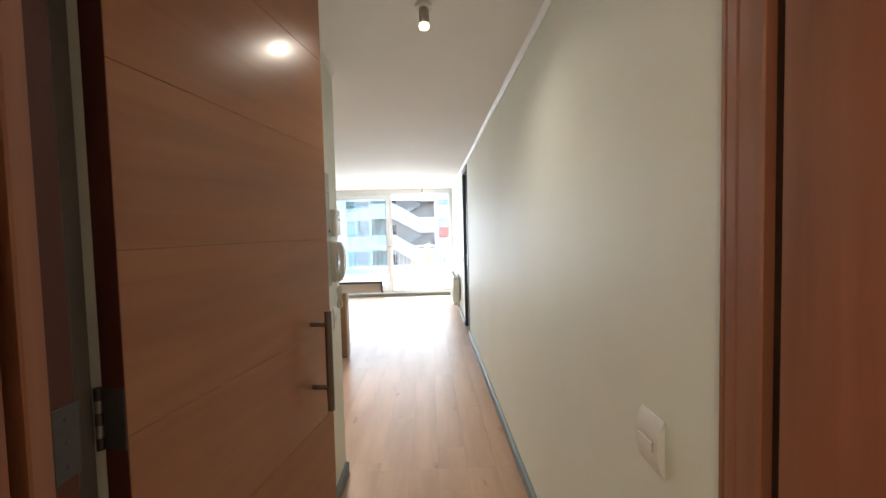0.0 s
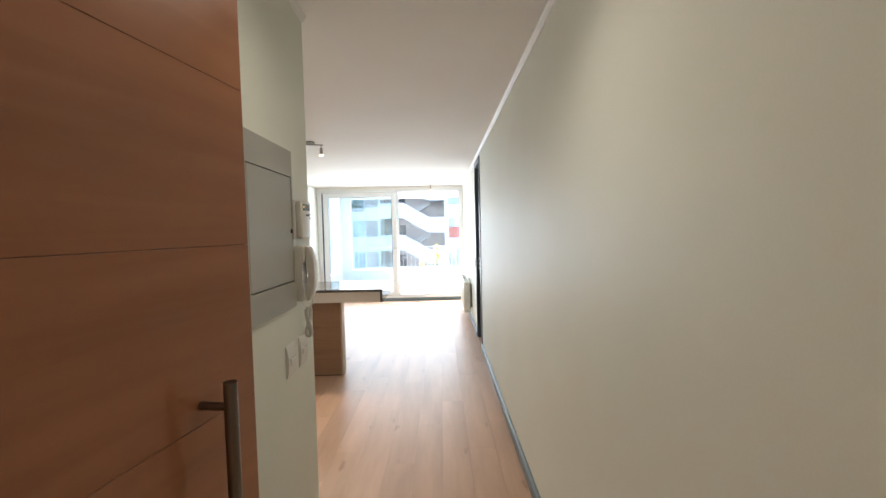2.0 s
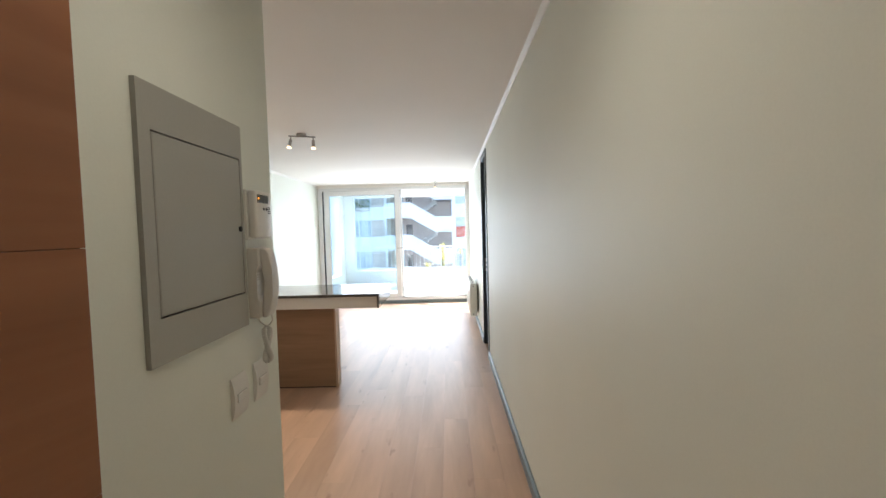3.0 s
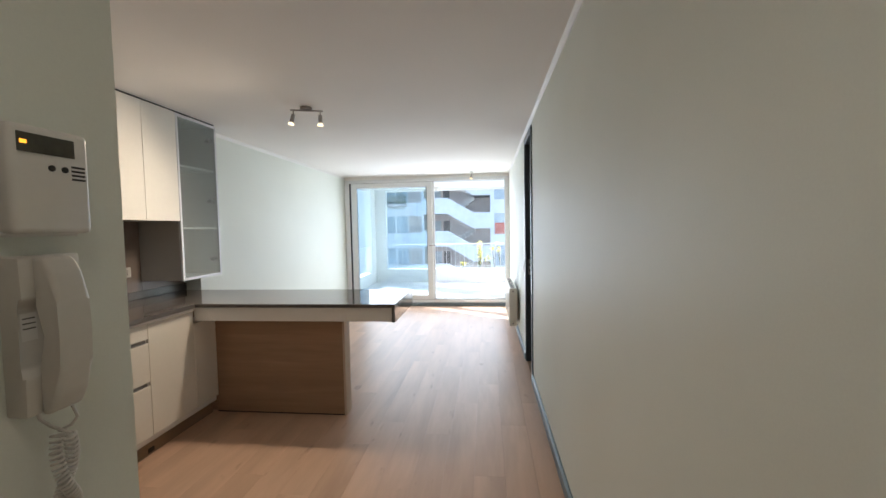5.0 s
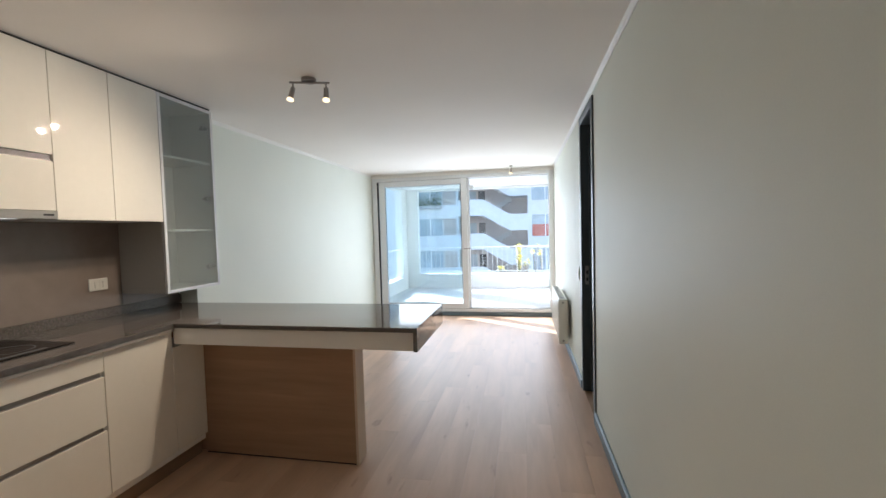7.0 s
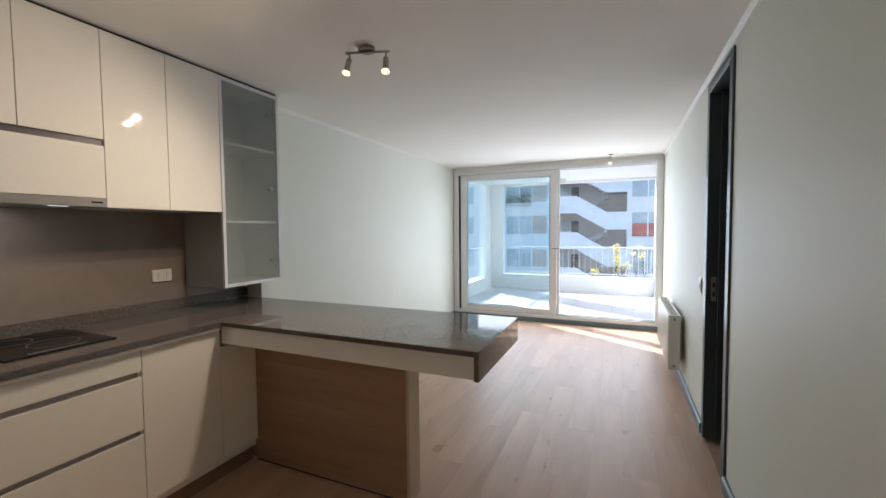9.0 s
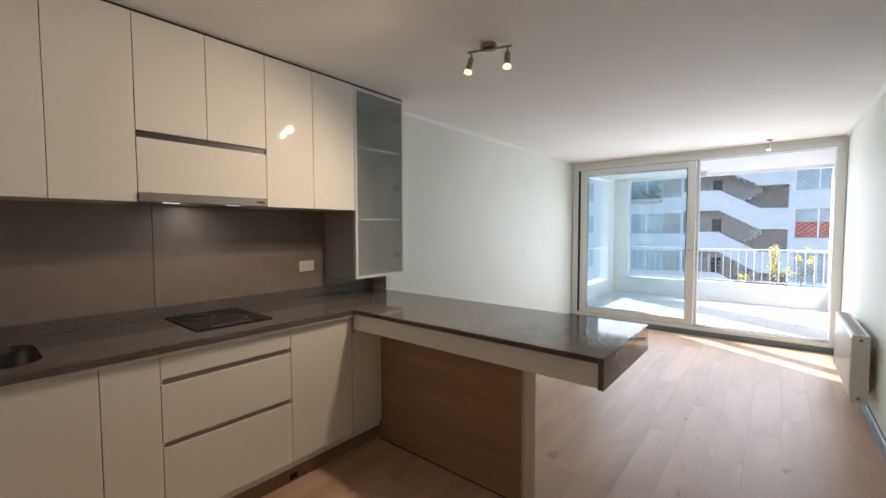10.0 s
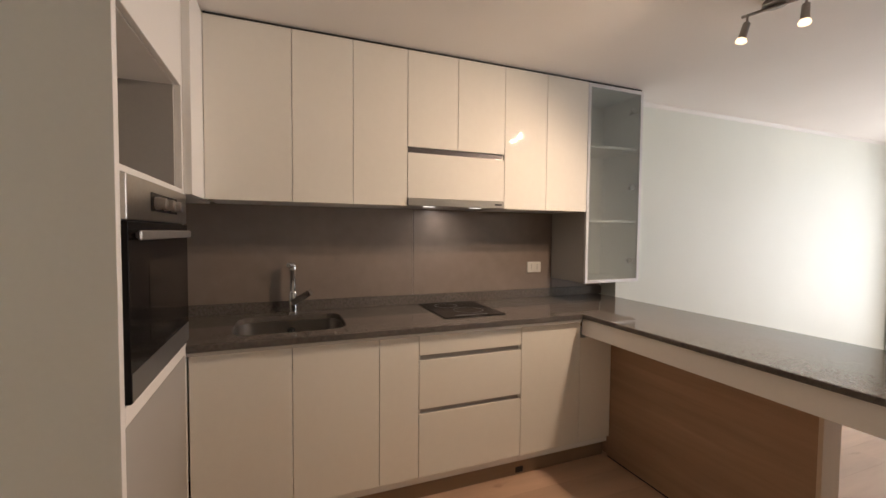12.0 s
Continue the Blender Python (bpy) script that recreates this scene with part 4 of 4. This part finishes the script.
for i in range(3):
    part("side_cover" if i < 2 else "convector", box(-0.132, -0.036, (R0 - 0.002, R1 - 0.008, R0 + 0.02)[i], (R0 + 0.008, R1 + 0.002, R1 - 0.02)[i], RZ0, RZ1, 0.004) if i < 2 else box(-0.110, -0.060, R0 + 0.02, R1 - 0.02, RZ0 + 0.03, RZ1 - 0.03), RADI, ra)
tg = part("top_grille", box(-0.130, -0.038, R0, R1, RZ1 - 0.004, RZ1, 0.001), RADI, ra)
for i in range(26):
    y = R0 + 0.03 + i * 0.0392
    part("slot", box(-0.112, -0.058, y, y + 0.020, RZ1 + 0.0002, RZ1 + 0.0010), BLACK, tg)
for z in (RZ0 + 0.035, RZ1 - 0.035):
    part("plug", lathe([(0.011, 0), (0.011, 0.008), (0.007, 0.010)], (-0.085, R0 - 0.002, z), turn=pose(0, 0, 0, 90), seg=12), NICKEL, ra, "steel end plug", True)
for y in (R0 + 0.2, R1 - 0.2):
    part("bracket", box(-0.042, 0.0, y - 0.015, y + 0.015, RZ0 + 0.05, RZ1 - 0.05), RADI, ra)

# Fixture out of view, added to go with the landing fill lamp.
ll = thing("landing_fill_fixture", (-1.06, -1.4, H), "unseen round white fixture added for the landing fill lamp", "ceiling light")
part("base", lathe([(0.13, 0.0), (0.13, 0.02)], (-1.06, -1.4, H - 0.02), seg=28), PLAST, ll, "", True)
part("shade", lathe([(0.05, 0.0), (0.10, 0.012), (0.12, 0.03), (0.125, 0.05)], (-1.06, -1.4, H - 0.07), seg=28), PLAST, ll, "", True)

# ---- balcony ----
BX0, BX1, BY, BF = -3.25, 0.10, 11.80, 0.060
OY0, OY1, OZ = 9.86, 11.42, 0.33      # side opening and its sill
solid("balcony_floor", box(-3.45, 0.30, 9.10, 12.10, -0.20, BF - 0.006), CONC, "pale tiled balcony floor with sun patches", "balcony floor")
solid("balcony_ceiling", box(-3.45, 0.30, 9.12, 12.05, 2.425, 2.60), RENDERW, "white rendered balcony soffit", "ceiling")
bm = box(BX0, BX1 + 0.2, BY, BY + 0.15, BF - 0.25, 0.40, 0.004)
solid("balcony_parapet", bm, RENDERW, "low white rendered balcony parapet", "parapet")
solid("balcony_lintel", box(BX0 + 0.28, BX1 + 0.2, BY, BY + 0.15, 2.375, 2.425), RENDERW, "white edge beam over the balcony opening", "lintel")
bm = box(BX0 - 0.16, BX0, OY1, BY + 0.15, BF - 0.25, 2.425)
box(BX0, BX0 + 0.28, BY, BY + 0.15, 0.40, 2.425, bm=bm)
box(BX0 - 0.16, BX0, OY0, OY1, BF - 0.25, OZ, bm=bm)
box(BX0 - 0.16, BX0, OY0, OY1, 2.375, 2.425, bm=bm)
box(BX0 - 0.16, BX0, 9.16, OY0, BF - 0.25, 2.425, bm=bm)
box(BX0 - 0.16, -3.03, 9.10, 9.16, BF - 0.25, 2.425, bm=bm)
solid("wall_balcony_west", bm, RENDERW, "white rendered balcony side wall with an opening", "wall")
solid("side_sill", box(BX0 - 0.18, BX0 + 0.015, OY0 - 0.01, OY1 - 0.002, OZ, OZ + 0.022, 0.004), RENDERW, "white sill of the balcony's side opening", "sill")
bm = box(BX1, BX1 + 0.2, 9.10, BY + 0.15, BF - 0.25, 2.425)
box(0.0, BX1, 9.10, 9.16, BF, 2.425, bm=bm)
solid("wall_balcony_east", bm, RENDERW, "white rendered balcony side wall", "wall")


def railing(p0, p1, z0, z1, n, label):
    """White bar railing between two points of the plan."""
    a, b2 = Vector((*p0, 0)), Vector((*p1, 0))
    r = thing("balcony_railing", ((a + b2) / 2) + Vector((0, 0, z0)), label, "railing", "balcony railings")
    for z, rad in ((z1, 0.011), (z0 + 0.05, 0.008)):
        part("rail", tube([a + Vector((0, 0, z)), b2 + Vector((0, 0, z))], rad, seg=8), PVC, r, "", True)
    for i in range(n + 1):
        p = a.lerp(b2, (i + 0.5) / (n + 1))
        part("baluster", tube([p + Vector((0, 0, z0 if i % 10 == 0 else z0 + 0.05)), p + Vector((0, 0, z1))], 0.0045, seg=6), PVC, r)


railing((BX0 + 0.28, BY + 0.075), (BX1, BY + 0.075), 0.40, 1.015, 26, "white painted bar railing on the parapet")
railing((BX0 - 0.08, OY0), (BX0 - 0.08, OY1), OZ + 0.022, 1.015, 12, "white painted bar railing in the side opening")


def net(name, origin, u, w, h, pitch, label):
    """A knotted safety net of crossing cords over an opening."""
    verts, faces = [], []
    o, u, v = Vector(origin), Vector(u), Vector((0, 0, 1))
    nrm = u.cross(v)
    def strand(p, q):
        d = (q - p).normalized()
        s = d.cross(nrm).normalized() * 0.0013
        t = nrm * 0.0013
        i = len(verts)
        for c in (p, q):
            verts.extend((c + s, c + t, c - s - t * 0.6))
        faces.extend(((i, i + 1, i + 4, i + 3), (i + 1, i + 2, i + 5, i + 4), (i + 2, i, i + 3, i + 5)))
    slope = 0.85
    n = int((w + h / slope) / pitch)
    for i in range(n + 1):
        a = -h / slope + i * pitch
        for flip in (False, True):
            x0, x1 = a, a + h / slope
            c0, c1 = max(0.0, x0), min(w, x1)
            if c1 - c0 < 0.01:
                continue
            z0, z1 = (c0 - a) * slope, (c1 - a) * slope
            if flip:
                c0, c1 = w - c0, w - c1
            strand(o + u * c0 + v * z0, o + u * c1 + v * z1)
    me = bpy.data.meshes.new(name)
    me.from_pydata(verts, [], faces)
    me.materials.append(NET)
    me.update()
    ob = new(name, me)
    return tagged(ob, label, "safety net")


net("balcony_net", (BX0 + 0.28, BY + 0.02, 0.40), (1, 0, 0), BX1 - BX0 - 0.28, 1.975, 0.082, "white diamond-mesh safety net over the balcony opening")
net("balcony_net", (BX0 - 0.02, OY0, OZ + 0.022), (0, 1, 0), OY1 - OY0, 2.02, 0.082, "white diamond-mesh safety net over the side opening")
bl = thing("balcony_lamp", (-1.63, 11.45, 2.425), "small white square lamp on the balcony soffit", "ceiling light")
part("housing", box(-1.70, -1.56, 11.38, 11.52, 2.335, 2.425, 0.008, seg=2), PLAST, bl, "", True)
part("lens", box(-1.69, -1.57, 11.39, 11.51, 2.328, 2.336, 0.003), PVC, bl)

# plants outside the railing
pl = thing("planter_trough", (-0.45, 12.08, 0.12), "clay trough hung outside the parapet", "planter")
part("trough", box(-1.55, 0.05, 11.98, 12.20, 0.14, 0.34, 0.01), TERRA, pl)
part("bracket", box(-1.50, -1.46, 11.95, 12.0, 0.10, 0.40), NICKEL, pl)
part("bracket", box(-0.04, 0.0, 11.95, 12.0, 0.10, 0.40), NICKEL, pl)


def flower_plant(x, y, height, heads, label, seed, leaf=14):
    r = random.Random(seed)
    p = thing("flowering_plant", (x, y, 0.33), label, "plant", "plants outside the railing")
    stems, leaves, petals = bmesh.new(), bmesh.new(), bmesh.new()
    for s in range(heads):
        h = height * r.uniform(0.75, 1.0)
        a = r.uniform(0, 6.28)
        top = Vector((x + 0.07 * math.cos(a), y + 0.05 * math.sin(a), 0.33 + h))
        mid = Vector((x + 0.03 * math.cos(a), y + 0.02 * math.sin(a), 0.33 + h * 0.5))
        tube([(x, y, 0.33), mid, top], 0.004, bm=stems, seg=5)
        for i in range(leaf):
            q = Vector((x, y, 0.33)).lerp(top, r.uniform(0.1, 0.95)) + Vector((r.uniform(-0.02, 0.02), r.uniform(-0.02, 0.02), 0))
            d = Vector((r.uniform(-1, 1), r.uniform(-1, 1), r.uniform(-0.2, 0.7))).normalized()
            sd = d.orthogonal().normalized()
            ln = r.uniform(0.03, 0.07)
            v = [leaves.verts.new(q), leaves.verts.new(q + d * ln * 0.5 + sd * ln * 0.2), leaves.verts.new(q + d * ln), leaves.verts.new(q + d * ln * 0.5 - sd * ln * 0.2)]
            leaves.faces.new(v)
        for i in range(34):
            q = top + Vector((r.gauss(0, 0.02), r.gauss(0, 0.02), -abs(r.gauss(0, 0.12 if heads > 4 else 0.035))))
            d = Vector((r.uniform(-1, 1), r.uniform(-1, 1), r.uniform(-0.3, 1))).normalized()
            sd = d.orthogonal().normalized()
            v = [petals.verts.new(q), petals.verts.new(q + d * 0.013 + sd * 0.010), petals.verts.new(q + d * 0.027), petals.verts.new(q + d * 0.013 - sd * 0.010)]
            petals.faces.new(v)
    part("stems", stems, STALK, p)
    tagged(part("leaves", leaves, LEAF, p), kind="stuff")
    tagged(part("flowers", petals, PETAL, p, "small yellow flower heads"), kind="stuff")


flower_plant(-0.62, 12.08, 0.78, 7, "tall plant with dense yellow flower spikes", 1, 20)
flower_plant(-0.60, 12.10, 0.55, 7, "tall plant with dense yellow flower spikes", 5, 16)
flower_plant(-0.22, 12.08, 0.74, 3, "dry stalky plant with a few yellow flowers", 2, 8)
flower_plant(-0.06, 12.09, 0.62, 3, "dry stalky plant with a few yellow flowers", 3, 8)
flower_plant(-1.05, 12.08, 0.22, 4, "low plant with small yellow flowers", 4, 10)
flower_plant(-0.42, 12.10, 0.40, 3, "dry stalky plant with a few yellow flowers", 6, 8)

# ---- building across the courtyard ----
K = 1.10
FY = 32.7


def sx(x):
    return -0.537 + (x + 0.537) * K


def sz(z):
    return 1.414 + (z - 1.414) * K


PITCH = 2.30
bd = thing("apartment_building", (sx(-2), FY, -6.0), "white rendered apartment block with an open zigzag stair", "building")
LOW, HIGH = -6.0, sz(3.49 + 2 * PITCH)
SL, SR = sx(-4.80), sx(-0.137)


def facade(x0, x1, strips, name):
    """A wall pierced by rows of openings; each row is (z0, z1, [(a, b), ...])."""
    b = bmesh.new()
    z = LOW
    for z0, z1, gaps in strips:
        box(x0, x1, FY, FY + 0.3, z, z0, bm=b)
        x = x0
        for a, c in gaps:
            box(x, a, FY, FY + 0.3, z0, z1, bm=b)
            x = c
        box(x, x1, FY, FY + 0.3, z0, z1, bm=b)
        z = z1
    box(x0, x1, FY, FY + 0.3, z, HIGH, bm=b)
    return part(name, b, FACADE, bd)


def far_window(a, c, z0, z1, blind=None):
    w = part("window", box(a, c, FY + 0.16, FY + 0.18, z0, z1), FARG, bd, "bluish window glass")
    n = max(2, round((c - a) / 0.9))
    for i in range(n + 1):
        x = a + (c - a) * i / n
        part("frame", box(max(a, x - 0.03), min(c, x + 0.03), FY + 0.10, FY + 0.16, z0, z1), PVC, w)
    part("sill", box(a - 0.03, c + 0.03, FY - 0.06, FY + 0.12, z0 - 0.05, z0), FACADE, w)
    if blind:
        part("blind", box(a + 0.05, c - 0.05, FY + 0.12, FY + 0.15, z0 + 0.02, z0 + (z1 - z0) * 0.55), blind, w, "red blind")


levels = [3.20 + PITCH, 3.20, 1.10, -1.14, -3.4, -5.6]
left_gaps = [(sx(a), sx(c)) for a, c in ((-22.0, -19.6), (-17.6, -14.6), (-12.6, -10.0), (-7.70, -4.95))]
right_gaps = [(sx(a), sx(c)) for a, c in ((0.10, 1.9), (3.4, 6.0), (7.6, 10.2))]
rows_l = [(sz(z), sz(z + 1.18), left_gaps) for z in levels[::-1]]
rows_r = [(sz(z + (0.10 if z > 2 else -0.20)), sz(z + 1.25), right_gaps) for z in levels[::-1]]
facade(sx(-26), SL, rows_l, "wall")
facade(SR, sx(14), rows_r, "wall")
for i, (z0, z1, gaps) in enumerate(rows_l):
    for a, c in gaps:
        if c == left_gaps[-1][1]:
            far_window(a, sx(-5.90), z0, z1)
            b = bmesh.new()
            for j in range(9):
                box(sx(-5.88), c, FY + 0.08, FY + 0.12, z0 + (z1 - z0) * j / 9 + 0.02, z0 + (z1 - z0) * (j + 0.7) / 9 + 0.02, bm=b)
            part("slatted_screen", b, TAUPE, bd, "brown slatted screen")
        else:
            far_window(a, c, z0, z1)
for i, (z0, z1, gaps) in enumerate(rows_r):
    for j, (a, c) in enumerate(gaps):
        far_window(a, c, z0, z1, REDB if (i == 3 and j == 0) else None)
# stair bay: recessed taupe wall, landings, flights, zigzag balustrades
part("stair_back_wall", box(SL, SR, FY + 2.4, FY + 2.6, LOW, HIGH), TAUPE, bd, "taupe wall behind the stair")
part("roof", box(sx(-26.3), sx(14.3), FY - 0.3, FY + 9, HIGH, HIGH + 0.25), FACADE, bd)
part("rear_wall", box(sx(-26), sx(14), FY + 8.6, FY + 8.8, LOW, HIGH), FACADE, bd)
for k in range(-3, 3):
    u = 3.49 + k * PITCH
    line = [(-4.80, u), (-3.10, u), (-1.29, u - 1.06), (-0.137, u - 1.06)]
    low = [(x, z - 1.10) for x, z in line]
    pts = [(sx(x), sz(z)) for x, z in line + low[::-1]]
    part("balustrade", prism(pts, 1, FY - 0.05, FY + 0.15), FACADE, bd, "white solid zigzag balustrade")
    part("landing", box(sx(-4.80), sx(-3.10), FY + 0.15, FY + 2.4, sz(u - 1.10), sz(u - 0.95)), CONC, bd)
    part("landing", box(sx(-1.29), SR, FY + 0.15, FY + 2.4, sz(u - 2.16), sz(u - 2.02)), CONC, bd)
    for s in range(7):
        xa = -3.10 + 1.81 * s / 7
        part("step", box(sx(xa), sx(xa + 0.30), FY + 0.16, FY + 1.2, sz(u - 1.10 - 1.06 * (s + 1) / 7), sz(u - 0.95 - 1.06 * (s + 0.4) / 7)), CONC, bd)
    for s in range(8):
        xa = -3.10 + 1.81 * s / 8
        part("step", box(sx(xa), sx(xa + 0.26), FY + 1.3, FY + 2.3, sz(u - 2.16 - 1.2 + 1.2 - 1.06 + 1.06 * (s) / 8 - 0.2), sz(u - 2.16 - 1.06 + 1.06 * (s + 1) / 8)), CONC, bd)
    hr = part("hand_rail", tube([(sx(-3.10), FY + 1.25, sz(u - 0.05)), (sx(-1.29), FY + 1.25, sz(u - 1.11))], 0.03, seg=6), NICKEL, bd)
    for s in range(10):
        x = -3.05 + 1.75 * s / 9
        z = u - 0.08 - 1.06 * (x + 3.10) / 1.81
        part("rail_bar", tube([(sx(x), FY + 1.25, sz(z)), (sx(x), FY + 1.25, sz(z - 0.85))], 0.015, seg=4), NICKEL, hr)
    part("door", box(sx(-3.62), sx(-3.14), FY + 2.34, FY + 2.40, sz(u - 0.95), sz(u + 0.75)), FARD, bd, "dark stair door")
    part("door", box(sx(-4.35), sx(-3.80), FY + 2.34, FY + 2.40, sz(u - 0.95), sz(u + 0.75)), FARG, bd, "glazed stair door")


def far_shrub(x0, x1, z0, z1, seed):
    """A bushy potted shrub in front of a far window."""
    r = random.Random(seed)
    p = thing("window_shrub", ((x0 + x1) / 2, FY - 0.2, z0), "green shrubs growing in front of a far window", "plant")
    b = bmesh.new()
    for i in range(420):
        q = Vector((r.uniform(x0, x1), FY - 0.15 + r.uniform(-0.2, 0.15), z0 + (z1 - z0) * r.random() ** 1.5 * r.uniform(0.5, 1.0)))
        d = Vector((r.uniform(-1, 1), r.uniform(-1, 1), r.uniform(-0.3, 1))).normalized()
        sd = d.orthogonal().normalized()
        ln = r.uniform(0.08, 0.18)
        b.faces.new([b.verts.new(c) for c in (q, q + d * ln * 0.5 + sd * ln * 0.25, q + d * ln, q + d * ln * 0.5 - sd * ln * 0.25)])
    tagged(part("leaves", b, LEAF, p), kind="stuff")
    part("trough", box(x0 - 0.05, x1 + 0.05, FY - 0.36, FY - 0.01, z0 - 0.22, z0, 0.01), CONC, p)


far_shrub(sx(-7.6), sx(-6.0), sz(3.16), sz(4.25), 11)
solid("ground", box(-1500, 1500, -1500, 1500, -6.2, -6.0), PAVE, "paved courtyard ground below the balcony", "ground")

# ---- balcony floor tiles ----
TILE = 0.325
tile_full = mesh_of("tile", box(0.0015, TILE - 0.0015, 0.0015, TILE - 0.0015, -0.006, 0.0, 0.001), BALCT)
bf = bpy.data.objects["balcony_floor"]
nx, ny = int((BX1 - BX0) / TILE), int((BY - 9.12) / TILE)
for i in range(nx + 1):
    for j in range(ny + 1):
        x, y = BX0 + i * TILE, 9.12 + j * TILE
        w, d = min(TILE, BX1 - x), min(TILE, BY - y)
        if w < 0.03 or d < 0.03:
            continue
        me = tile_full if w == TILE and d == TILE else mesh_of("tile", box(0.0015, w - 0.0015, 0.0015, d - 0.0015, -0.006, 0.0, 0.001), BALCT)
        ob = new("tile", me)
        ob.parent, ob.location = bf, (x, y, BF)

# ---- laminate boards ----
PW, PL = 0.178, 1.38
floor_ob = bpy.data.objects["floor"]
plank_full = mesh_of("plank", box(0.0003, PW - 0.0003, 0.0001, PL - 0.0001, -0.008, 0.0, 0.0003), PLANK)
rp = random.Random(7)


def boards(x_from, x_to, y_from, y_to):
    col = 0
    x = x_to
    while x > x_from + 0.01:
        w = min(PW if col else 0.148, x - x_from)
        y = y_from - PL * ((0.37 * col + rp.uniform(0, 0.2)) % 1.0)
        while y < y_to - 0.01:
            a, b2 = max(y, y_from), min(y + PL, y_to)
            if b2 - a > 0.02:
                full = w == PW and b2 - a > PL - 1e-6
                me = plank_full if full else mesh_of("plank", box(0.0003, w - 0.0003, 0.0001, b2 - a - 0.0001, -0.008, 0.0, 0.0003), PLANK)
                ob = new("plank", me)
                ob.parent, ob.location = floor_ob, (x - w, a, 0.0)
            y += PL
        x -= w
        col += 1


boards(-1.064, 0.0, 0.50, 2.265)
boards(-3.04, 0.0, 2.265, 8.95)
bm = box(-2.6, 1.4, -2.5, 0.5, -0.008, -0.002)
solid("landing_floor", bm, PLANK, "plain brown floor of the landing outside", "floor")
